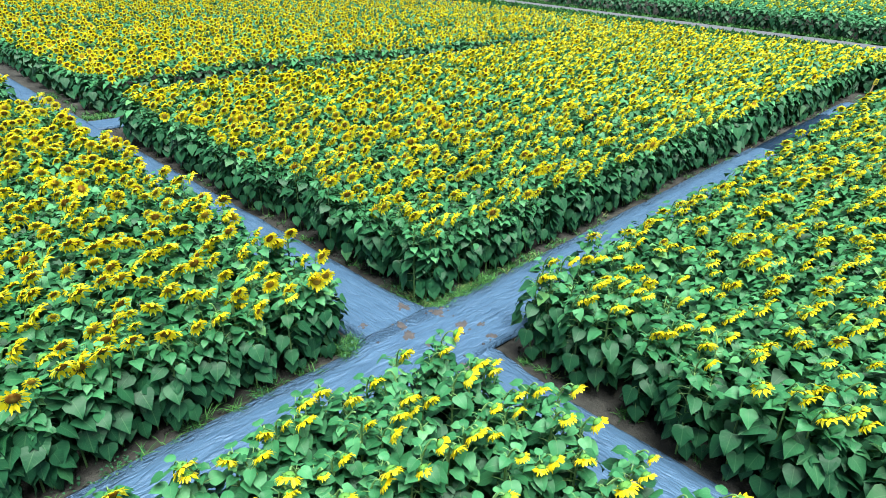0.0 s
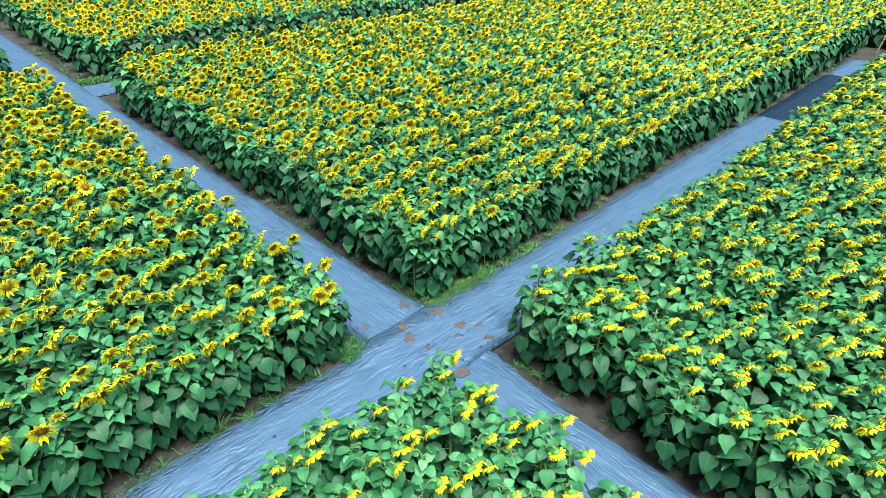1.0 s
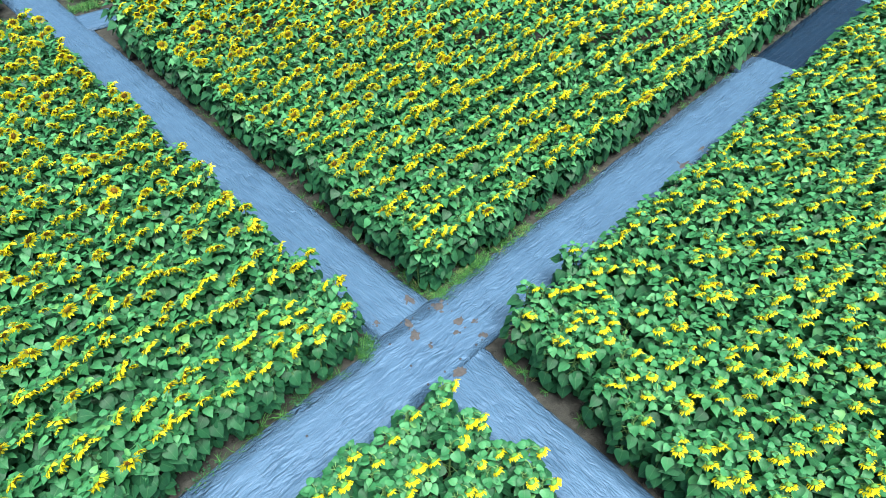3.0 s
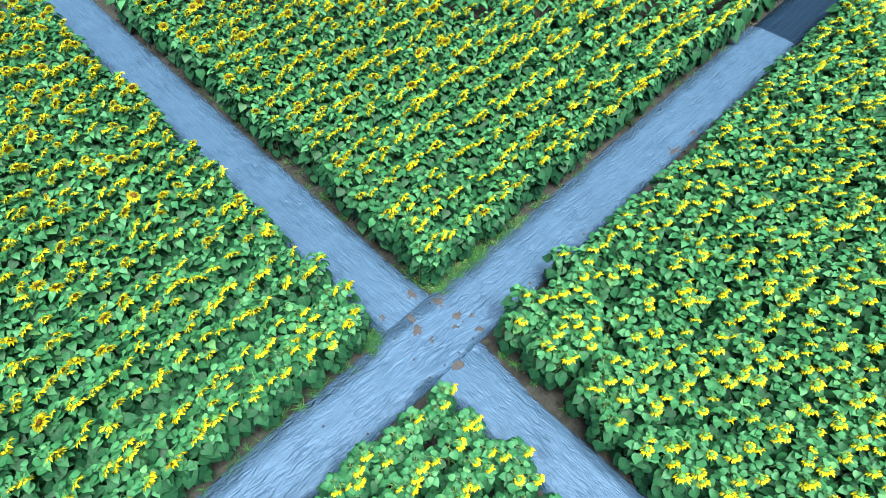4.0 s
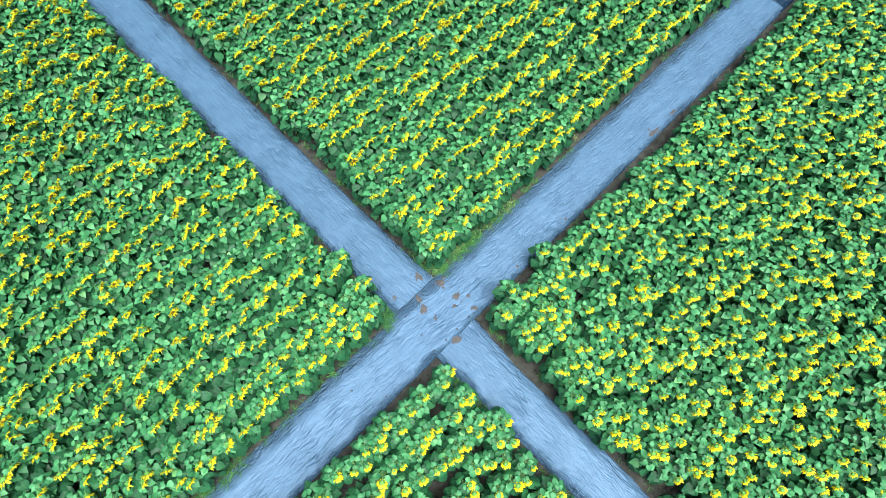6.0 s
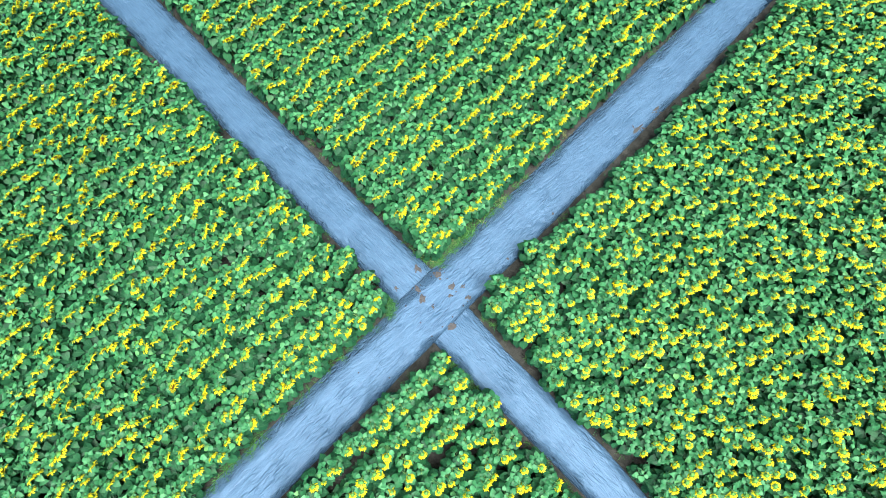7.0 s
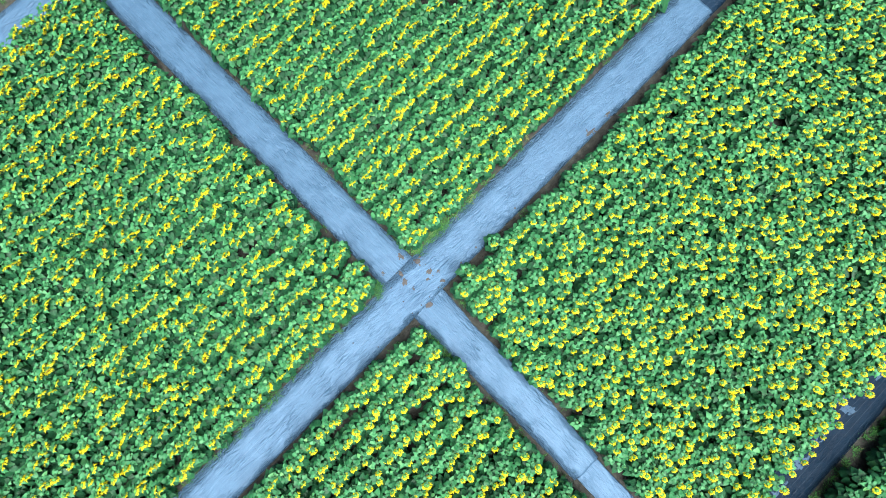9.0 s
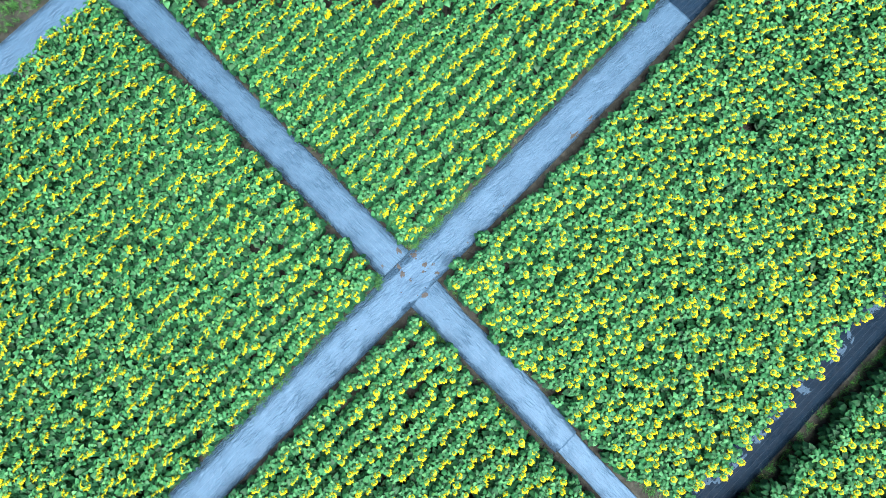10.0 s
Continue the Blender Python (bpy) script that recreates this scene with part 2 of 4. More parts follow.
class Geo:
    """Triangles with one material number each and one uv a vertex."""

    def __init__(self):
        self.v, self.f, self.m, self.uv, self.n = [], [], [], [], 0

    def add(self, v, f, m, uv=None):
        v, f = np.asarray(v, float).reshape(-1, 3), np.asarray(f, int).reshape(-1, 3)
        self.v.append(v)
        self.f.append(f + self.n)
        self.m.append(np.full(len(f), m) if np.isscalar(m) else np.asarray(m))
        self.uv.append(np.zeros((len(v), 2)) if uv is None else np.asarray(uv, float))
        self.n += len(v)
        return self

    def arrays(self):
        if isinstance(self.v, list):
            self.v, self.f, self.m, self.uv = (np.concatenate(a) for a in (self.v, self.f, self.m, self.uv))
        return self.v, self.f, self.m, self.uv


def mesh_of(name, geo, mats, smooth=True):
    v, f, m, uv = geo.arrays()
    used = sorted(set(m.tolist()))
    me = bpy.data.meshes.new(name)
    me.vertices.add(len(v))
    me.vertices.foreach_set("co", v.astype(np.float32).ravel())
    me.loops.add(f.size)
    me.loops.foreach_set("vertex_index", f.astype(np.int32).ravel())
    me.polygons.add(len(f))
    me.polygons.foreach_set("loop_start", np.arange(0, f.size, 3, dtype=np.int32))
    for i in used:
        me.materials.append(mats[i])
    slot = np.zeros(max(used) + 1, np.int32)
    slot[used] = np.arange(len(used))
    me.polygons.foreach_set("material_index", slot[m])
    layer = me.uv_layers.new(name="UVMap")
    layer.data.foreach_set("uv", uv[f.ravel()].astype(np.float32).ravel())
    if smooth:
        me.polygons.foreach_set("use_smooth", np.ones(len(f), bool))
    me.update(calc_edges=True)
    me.validate()
    return me


def grid_faces(rows, cols):
    i = np.arange(rows - 1)[:, None] * cols + np.arange(cols - 1)[None, :]
    i = i.ravel()
    return np.concatenate([np.stack([i, i + 1, i + cols + 1], 1), np.stack([i, i + cols + 1, i + cols], 1)])


def tube(points, radii, sides):
    points, rings = np.asarray(points, float), []
    for i, p in enumerate(points):
        d = points[min(i + 1, len(points) - 1)] - points[max(i - 1, 0)]
        d /= np.linalg.norm(d)
        a = np.cross(d, (1.0, 0.0, 0.0) if abs(d[0]) < 0.9 else (0.0, 1.0, 0.0))
        a /= np.linalg.norm(a)
        b = np.cross(d, a)
        t = np.arange(sides) * 2 * math.pi / sides
        rings.append(p + radii[i] * (np.cos(t)[:, None] * a + np.sin(t)[:, None] * b))
    f = []
    for r in range(len(points) - 1):
        for s in range(sides):
            a, b = r * sides + s, r * sides + (s + 1) % sides
            f += [(a, b, b + sides), (a, b + sides, a + sides)]
    return np.concatenate(rings), f


def euler(rx, ry, rz):
    return np.array(Euler((rx, ry, rz)).to_matrix())


def leaf_turn(az, tx, ty):
    return euler(0, 0, az) @ euler(tx, 0, 0) @ euler(0, ty, 0)


# ---- the parts of a sunflower ----
def leaf_geo(lod, length, stalk, rise, pitch, curl, fold, seed, skin):
    """Heart-shaped leaf on its stalk, growing from the origin along +y. Angles in degrees."""
    r = np.random.default_rng(seed)
    g = Geo()
    rise, pitch, curl = radians(rise), radians(pitch), radians(curl)
    tip = np.array([0, stalk * math.cos(rise), stalk * math.sin(rise)])
    twist, wave, phase = r.normal(0, 0.12), r.uniform(0.030, 0.055), r.uniform(0, 6.28)

    def spot(s, u, w):
        """A point of the blade: s along it, u (-1 to 1) across it, w its half width there."""
        t = max(s, -0.03) if u == 0 else s
        a = pitch - curl * max(t, 0) * 0.5
        n = np.array([0, -math.sin(pitch - curl * max(t, 0)), math.cos(pitch - curl * max(t, 0))])
        x = u * w * length
        ripple = wave * length * abs(u) ** 2 * math.sin(phase + 9.5 * s + (1.7 if u > 0 else 0.0))
        lift = fold * abs(x) * (1.0 - 0.42 * abs(u)) + ripple + twist * x
        return tip + t * length * np.array([0, math.cos(a), math.sin(a)]) + np.array([x, 0, 0]) + n * lift

    if lod == 1:
        rim = [(-0.09, 0.29), (0.12, 0.46), (0.50, 0.34)]
        outline = [(-0.02, 0, 0.0)] + [(s, 1, w) for s, w in rim] + [(1.0, 0, 0.0)] + [(s, -1, w) for s, w in rim[::-1]]
        verts = [spot(*p) for p in outline] + [spot(0.3, 0, 0.0)]
        n = len(outline)
        g.add(verts, [(i, (i + 1) % n, n) for i in range(n)], skin, [(u * w * 2, s) for s, u, w in outline] + [(0, 0.3)])
        return g
    if lod == 0:
        v, f = tube([(0, 0, 0), tip * 0.55 + (0, 0, 0.008), tip], [0.0055, 0.004, 0.003], 3)
        g.add(v, f, 1)
        stations = [(-0.10, 0.20), (-0.03, 0.37), (0.13, 0.46), (0.32, 0.445), (0.54, 0.335), (0.78, 0.155), (1.0, 0.004)]
        us = (-1, -0.5, 0, 0.5, 1)
    elif lod == 3:
        stations = [(-0.09, 0.23), (0.08, 0.45), (0.34, 0.44), (0.65, 0.24), (1.0, 0.006)]
        us = (-1, 0, 1)
    else:
        stations = [(-0.06, 0.36), (0.25, 0.50), (1.0, 0.03)]
        us = (-1, 1)
    verts, uv = [], []
    for k, (s, w) in enumerate(stations):
        for u in us:
            jag = 1 + r.normal(0, 0.05) * (abs(u) == 1)
            verts.append(spot(s, u, w * jag))
            uv.append((u * w * 2, s))
    g.add(verts, grid_faces(len(stations), len(us)), skin, uv)
    return g


def head_parts(lod, seed):
    """Disc, ray petals and green back of a flower whose face looks along +z."""
    r = np.random.default_rng(seed)
    R = (0.046, 0.046, 0.046)[lod]
    disc, rays, back = Geo(), Geo(), Geo()
    sides, rings = ((16, (0, 0.35, 0.7, 0.92, 1.05)), (8, (0, 0.6, 1.05)), (6, (0, 1.1)))[lod]
    rise = {0: 0.010, 0.35: 0.014, 0.6: 0.016, 0.7: 0.015, 0.92: 0.008, 1.05: 0.0, 1.1: 0.0}
    v, uv = [(0, 0, rise[0])], [(0, 0)]
    for q in rings[1:]:
        for s in range(sides):
            a = 2 * math.pi * s / sides
            v.append((q * R * math.cos(a), q * R * math.sin(a), rise[q]))
            uv.append((0, min(q, 1)))
    f = [(0, 1 + s, 1 + (s + 1) % sides) for s in range(sides)]
    for k in range(len(rings) - 2):
        for s in range(sides):
            a, b = 1 + k * sides + s, 1 + k * sides + (s + 1) % sides
            f += [(a, a + sides, b + sides), (a, b + sides, b)]
    disc.add(v, f, 3, uv)
    count = (32, 22, 12)[lod]
    for k in range(count):
        a = 2 * math.pi * (k + r.uniform(-0.35, 0.35)) / count
        ln = r.uniform(0.044, 0.060) * (1.0, 1.04, 1.0)[lod]
        wd = r.uniform(0.0100, 0.0130) * (1.0, 1.35, 2.1)[lod]
        layer = 1 if k % 2 else -1
        z0, z1, z2 = 0.002 * layer, 0.013 + 0.007 * layer + r.normal(0, 0.005), 0.030 + 0.014 * layer + r.normal(0, 0.012)
        c, s = math.cos(a), math.sin(a)
        side = r.normal(0, 0.006)

        def at(rad, off, z):
            return (rad * c - off * s, rad * s + off * c, z)
        if lod == 0:
            v = [at(R * 0.92, -wd * 0.55, z0), at(R * 0.92, wd * 0.55, z0), at(R + ln * 0.5, -wd + side * 0.4, z1), at(R + ln * 0.5, side * 0.4, z1 - 0.003),
                 at(R + ln * 0.5, wd + side * 0.4, z1), at(R + ln * 0.82, -wd * 0.82 + side * 0.8, (z1 + 2 * z2) / 3), at(R + ln * 0.82, wd * 0.82 + side * 0.8, (z1 + 2 * z2) / 3), at(R + ln, side, z2)]
            rays.add(v, [(0, 3, 2), (0, 1, 3), (1, 4, 3), (2, 3, 5), (3, 6, 5), (3, 4, 6), (5, 6, 7)], 2, [(0, 0), (0, 0), (0, 0.5), (0, 0.5), (0, 0.5), (0, 0.8), (0, 0.8), (0, 1)])
        elif lod == 1:
            v = [at(R * 0.86, 0, z0), at(R + ln * 0.6, -wd, z1), at(R + ln * 0.6, wd, z1), at(R + ln, side, z2)]
            rays.add(v, [(0, 2, 1), (1, 2, 3)], 2, [(0, 0.2), (0, 0.6), (0, 0.6), (0, 1)])
        else:
            v = [at(R * 0.9, -wd, z0), at(R * 0.9, wd, z0), at(R + ln, side, z2)]
            rays.add(v, [(0, 1, 2)], 2, [(0, 0.3), (0, 0.3), (0, 1)])
    sides = (12, 6, 4)[lod]
    prof = ([(1.06, -0.001), (0.94, -0.015), (0.60, -0.029), (0.18, -0.037)], [(1.06, -0.002), (0.74, -0.024), (0.16, -0.036)], [(1.05, -0.004), (0.1, -0.03)])[lod]
    v = [(q * R * math.cos(2 * math.pi * s / sides), q * R * math.sin(2 * math.pi * s / sides), z) for q, z in prof for s in range(sides)]
    f = []
    for k in range(len(prof) - 1):
        for s in range(sides):
            a, b = k * sides + s, k * sides + (s + 1) % sides
            f += [(a, b + sides, b), (a, a + sides, b + sides)]
    back.add(v, f, 4)
    if lod < 2:
        n = (15, 7)[lod]
        for k in range(n):
            a = 2 * math.pi * (k + r.uniform(-0.3, 0.3)) / n
            c, s, w = math.cos(a), math.sin(a), 0.012 * (1, 1.3)[lod]
            o, z = r.uniform(1.2, 1.5) * R, r.normal(-0.018, 0.008)
            back.add([(R * 0.9 * c - w * s, R * 0.9 * s + w * c, -0.012), (R * 0.9 * c + w * s, R * 0.9 * s - w * c, -0.012), (o * c, o * s, z)], [(0, 1, 2)], 4)
    return disc, rays, back


# kinds of leaf: length, stalk, rise, pitch, curl, fold
LEAF_KINDS = [(0.106, 0.065, 38, 8, 52, 0.30), (0.116, 0.085, 30, -10, 50, 0.26), (0.092, 0.055, 46, 22, 58, 0.34), (0.130, 0.100, 24, -20, 42, 0.20),
              (0.172, 0.140, 32, -24, 36, 0.18), (0.180, 0.140, 26, -38, 32, 0.16), (0.164, 0.155, 36, -30, 40, 0.18), (0.178, 0.145, 22, -46, 28, 0.14),
              (0.185, 0.120, 18, -58, 20, 0.12), (0.175, 0.130, 14, -66, 16, 0.10), (0.180, 0.110, 12, -54, 22, 0.12)]
# the first three kinds take the paler lit green, the rest the shade-darkened one
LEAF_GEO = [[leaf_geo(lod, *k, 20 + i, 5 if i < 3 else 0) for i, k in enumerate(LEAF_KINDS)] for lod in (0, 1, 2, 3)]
HEAD_GEO = [[head_parts(lod, 50 + i) for i in range(5)] for lod in (0, 1, 2)]


LEAVES = 27
STEM_RADII = [0.011, 0.010, 0.0075, 0.0065, 0.006, 0.0065, 0.009]


def plan_plant(seed, nod):
    """The build of one plant, facing -y: height, leaves (kind, height, azimuth, scale), head."""
    r = np.random.default_rng(seed)
    h = r.uniform(0.86, 1.0)
    leaves, az = [], r.uniform(0, 2 * math.pi)
    for i in range(LEAVES):
        q = i / (LEAVES - 1)
        az += radians(137.5) + r.normal(0, 0.3)
        z = h * (0.14 + 0.80 * q ** 0.88)
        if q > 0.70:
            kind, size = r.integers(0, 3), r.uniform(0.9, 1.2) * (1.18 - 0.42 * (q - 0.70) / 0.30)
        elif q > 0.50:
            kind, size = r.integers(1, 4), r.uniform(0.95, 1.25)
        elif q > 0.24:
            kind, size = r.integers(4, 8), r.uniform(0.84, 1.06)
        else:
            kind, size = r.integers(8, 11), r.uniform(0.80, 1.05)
        tilt = r.normal(0, 0.24 if q > 0.28 else 0.12, 2)
        leaves.append((int(kind), z, az, float(size), float(tilt[0]), float(tilt[1])))
    sway = r.normal(0, 0.02, 2)
    e = radians(nod)
    centre = np.array([sway[0], -0.105 + sway[1], h])
    turn = r.normal(0, 0.18)
    look_way = np.array([math.sin(turn) * math.cos(e), -math.cos(turn) * math.cos(e), -math.sin(e)])
    root = centre - look_way * 0.034
    low, crook = np.array([sway[0] * 0.8, 0.016, 0.87 * h]), root - look_way * 0.06
    arch = [tuple(low * (1 - t) ** 2 + crook * 2 * t * (1 - t) + root * t * t) for t in (0, 0.35, 0.65, 0.85, 1)]
    spine = [(0, 0, -0.09), (sway[0] * 0.4, 0.012, 0.45 * h)] + arch
    z = Vector(look_way)
    rot = np.array(z.to_track_quat("Z", "Y").to_matrix())
    shoot = None
    if seed % 12 == 4:
        a = r.uniform(-0.9, 0.9)
        out = np.array([math.sin(a), -math.cos(a), 0])
        tip_way = out * 0.8 + np.array([0, 0, 0.6])
        shoot = dict(spine=[(0, 0, 0.42 * h), tuple(out * 0.12 + (0, 0, 0.48 * h)), tuple(out * 0.24 + (0, 0, 0.56 * h))], centre=out * 0.25 + (0, 0, 0.575 * h),
                     rot=np.array(Vector(tip_way).to_track_quat("Z", "Y").to_matrix()), size=0.48)
    return dict(h=h, shoot=shoot, leaves=leaves, spine=spine, centre=centre, rot=rot, head=int(r.integers(0, 5)), size=float(r.uniform(0.84, 1.12)))


NODS = [-8, 1, 8, 14, 19, 24, 30, 36, 43, 50, 57, 64]
PLANS = [plan_plant(100 + i, n) for i, n in enumerate(NODS)]


def bake(plan, lod, full, bloom, fine):
    """All of a plant in one set of arrays."""
    g = Geo()
    if lod == 2:
        a, b = np.array(plan["spine"][0]), np.array(plan["spine"][4])
        if full:
            g.add([a + (0.008, 0, 0), a - (0.008, 0, 0), b], [(0, 1, 2)], 1)
    else:
        v, f = tube(plan["spine"] if full else plan["spine"][2:], STEM_RADII if full else STEM_RADII[2:], 3)
        g.add(v, f, 1)
    first = 0 if full else (7 if lod < 2 else 16)
    if not full and lod < 2:
        # low leaves inside the crop, which close the gaps between the rows, in the shade-darkened green
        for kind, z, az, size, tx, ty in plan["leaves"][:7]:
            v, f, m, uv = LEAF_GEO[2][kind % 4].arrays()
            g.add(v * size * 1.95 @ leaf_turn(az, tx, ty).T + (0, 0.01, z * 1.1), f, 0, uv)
    for kind, z, az, size, tx, ty in plan["leaves"][first:]:
        v, f, m, uv = LEAF_GEO[3 if lod == 1 and (full or fine) else lod][kind].arrays()
        g.add(v * size * (1.0, 1.04, 1.35)[lod] @ leaf_turn(az, tx, ty).T + (0, 0.01, z), f, m, uv)
    if plan["shoot"] and full and lod < 2:
        v, f = tube(plan["shoot"]["spine"], [0.006, 0.005, 0.005], 3)
        g.add(v, f, 1)
        for p in HEAD_GEO[1][plan["head"]]:
            v, f, m, uv = p.arrays()
            g.add(v * plan["shoot"]["size"] @ plan["shoot"]["rot"].T + plan["shoot"]["centre"], f, m, uv)
    if bloom:
        for p in HEAD_GEO[lod][plan["head"]]:
            v, f, m, uv = p.arrays()
            g.add(v * plan["size"] * bloom * (0.94, 1.06, 1.3)[lod] @ plan["rot"].T + plan["centre"], f, m, uv)
    return g.arrays()


BAKED = {}


def field(name, plants, label):
    """One sheet of crop out of many plants: rows of x, y, yaw, scale, plan, lod, full, bloom."""
    g = Geo()
    for x, y, yaw, scale, k, lod, full, bloom in plants:
        fine = lod == 1 and math.hypot(x + 3.8, y + 4.1) < 7.2 and x + y > -5
        key = (k, lod, full, bloom, fine)
        if key not in BAKED:
            BAKED[key] = bake(PLANS[k], lod, full, bloom, fine)
        v, f, m, uv = BAKED[key]
        c, s = math.cos(yaw) * scale, math.sin(yaw) * scale
        w = np.empty_like(v)
        w[:, 0], w[:, 1], w[:, 2] = v[:, 0] * c - v[:, 1] * s + x, v[:, 0] * s + v[:, 1] * c + y, v[:, 2] * scale
        g.add(w, f, m, uv)
    ob = new(name, mesh_of(name, g, PLANT))
    return tagged(ob, label, "sunflower crop", kind="stuff")


# ---- the plan of the fields ----
def mid_a(x):
    return -0.09 + 0.017 * x          # middle of the path along x


def mid_b(y):
    return -0.03 - 0.006 * y          # middle of the path along y


def road_edge(y):
    return 30.2 + 0.29 * y            # near edge of the far road


def field_end(y):
    return max(22.9, 21.7 + 0.215 * y)  # last plants before the road's wide verge


HOLES = [(12.8, -3.5, 0.27), (9.1, -3.5, 0.26), (11.3, -3.6, 0.27), (3.9, -5.6, 0.2), (3.7, -7.2, 0.22), (7.3, -7.2, 0.25), (0.62, -4.95, 0.2), (1.2, 9.2, 0.22)]
BARE = [(5.2, 33.6, 1.2), (8.6, 27.2, 1.3), (10.2, 25.4, 0.9), (16.4, 20.3, 1.0), (15.0, 16.3, 1.3)]


def in_t(x, y):
    edge = mid_a(x) + 0.69
    if x < 0.575 - 0.006 * y or y > 11.25 - 0.05 * max(x - 3, 0) and x < 16:
        return False
    return x < field_end(y) and (y > edge or (x > 19.7 and y > -9)) and y < 11.3 - 0.05 * 13 + (0.0 if x < 16 else 1.2)


def in_t2(x, y):
    return 0.85 - 0.004 * y < x < field_end(y) and y > (12.95 - 0.075 * max(x - 1.5, 0) if x < 16 else 11.85) and y < 60 and x > -6 + 0.16 * (y + 4)


def in_l(x, y):
    return -12.5 < x < -0.67 - 0.006 * y and mid_a(x) + 0.62 < y < 11.3


def in_r(x, y):
    west = 0.70 + 0.055 * min(y, 0) if y > -7.0 else 0.32 - 0.42 * (y + 7.0)
    return west < x < 19.6 and -8.69 < y < mid_a(x) - 0.82


def in_b(x, y):
    return -11 < x < -0.70 and -8.75 < y < min(-0.93 - 0.10 * (x + 0.8), -0.84) - 0.017 * max(-x - 2, 0)


def in_d(x, y):
    return -1 < x < 13 and -14.2 < y < -9.84 - 0.045 * x


def in_tl2(x, y):
    return -7 < x < -0.8 - 0.006 * y and 13.55 < y < 19


def in_far(x, y):
    return road_edge(y) + 2.9 < x < 82 and -4 < y < 62 and math.hypot(x, y) < 74 and y > 0.13 * (x - 34) - 3


def well_seen(x, y):
    """The ground that lies under the end of the flight."""
    a, b = (x + y) / 1.414, (x - y) / 1.414
    return -5.9 < a < 7.2 and -11.2 < b < 12.6


def rows_of(inside, x0, x1, y0, y1, gap, step, seed, spread=0.3, lean=0.0, near=None, dull=0.05, lift=1.0, mess=0.042, turn=0.08):
    """Plants in rows along x."""
    r = np.random.default_rng(seed)
    out, y = [], y0
    while y < y1:
        x = x0 + r.uniform(0, step)
        while x < x1:
            px, py = x + r.normal(0, 0.05), y + 0.017 * x + r.normal(0, mess)
            if inside(px, py) and not any((px - a) ** 2 + (py - b) ** 2 < c * c for a, b, c in HOLES):
                far = math.hypot(px + 3.8, py + 4.1)
                lod = 1 if (far < 9.5 and px + py > -8.3) or well_seen(px, py) else 2
                edge = not (inside(px + 0.5, py) and inside(px - 0.5, py) and inside(px, py + 0.5) and inside(px, py - 0.5))
                bloom = 0.0 if r.random() < dull or any(((px - a) / 1.6) ** 2 + ((py - b) / 0.6) ** 2 < c * c for a, b, c in BARE) else ((0.98 if lean < 2 else 0.82) if r.random() > 0.14 else 0.62)
                k = int(np.clip(round(r.normal(5.3 + lean, 1.8)), 0, len(PLANS) - 1))
                out.append((px, py, float(r.normal(turn, spread)), float(r.uniform(0.90, 1.08)) * lift * (1 if bloom else 0.86), k, lod, edge, bloom))
                if edge and lod < 2 and r.random() < 0.8:
                    out.append((px + step * 0.5, py + float(r.normal(0, 0.04)), float(r.uniform(0, 6.3)), float(r.uniform(0.72, 0.9)), k, lod, True, 0.0))
            x += step * r.uniform(0.75, 1.25) * (1.0 if y < 17 else 1.4 if y < 24 else 2.2)
        y += gap
    return out


# heads of the plants round the crossing, whose places are known: x, y
KNOWN = [0.606, 0.694, 0.833, 0.771, 0.795, 1.192, 0.613, 2.554, 0.619, 1.606, 0.540, 2.079, -0.787, 0.642, -1.407, 0.642, -1.021, 0.534, -0.588, 1.004,
         -0.607, 1.591, -1.729, 0.652, -2.163, 0.567, -1.578, 1.499, -2.457, 0.479, -1.624, 1.128, -2.823, 0.789, 0.648, -1.010, 1.053, -0.820, 1.939, -0.736,
         1.590, -1.497, 0.998, -1.473, 1.120, -1.762, 0.635, -1.568, 0.827, -2.367, 0.761, -2.621, 0.488, -2.762, 0.418, -3.174,
         0.461, -3.620, -0.645, -1.082, -1.216, -1.077, -1.522, -1.092, -1.401, -1.567, -1.779, -1.625, -0.854, -1.937, -1.806, -1.185, -2.180, -1.152,
         -1.347, -2.003, -0.843, -1.537, -0.570, -2.229, 5.362, 0.840]
known = []
for kx, ky in zip(KNOWN[::2], KNOWN[1::2]):
    k = int(np.clip(round(rng.normal(5.0 if ky > 0 else 7.4, 1.6)), 0, len(PLANS) - 1))
    yaw = float(rng.normal(-0.35 if kx > 0 > ky else 0.05, 0.25))
    ox, oy = PLANS[k]["centre"][:2]
    known.append((kx - ox * math.cos(yaw) + oy * math.sin(yaw), ky - ox * math.sin(yaw) - oy * math.cos(yaw), yaw, float(rng.uniform(0.93, 1.03)), k, 1, True, 0.98 if ky > 0 else 0.88))
    known.append((known[-1][0] + math.copysign(0.10, kx), known[-1][1] + math.copysign(0.11, ky), float(rng.uniform(0, 6.3)), float(rng.uniform(0.78, 0.92)), k, 1, True, 0.0))

ROW, STEP = 0.47, 0.150
t_rows = rows_of(in_t, 0.5, 30, 0.70, 11.2, ROW, STEP, 1, lean=0.5, mess=0.055)
t_rows += rows_of(lambda x, y: x > 19.7 and in_t(x, y), 19.7, 36, -9, 0.8, ROW, STEP, 9)
l_rows = rows_of(in_l, -13.5, 0, 0.67, 11.3, ROW, STEP, 2, 0.4, 0.7, mess=0.07)
r_rows = rows_of(in_r, 0.2, 19.6, -1.03 - 0.385 * 22, -0.4, 0.385, STEP * 1.1, 3, 0.4, 2.6, mess=0.09, turn=-0.4)
b_rows = rows_of(in_b, -13.5, 0, -0.95 - ROW * 17, -0.7, ROW, STEP, 4, 0.4, 2.4, mess=0.07, turn=-0.1)
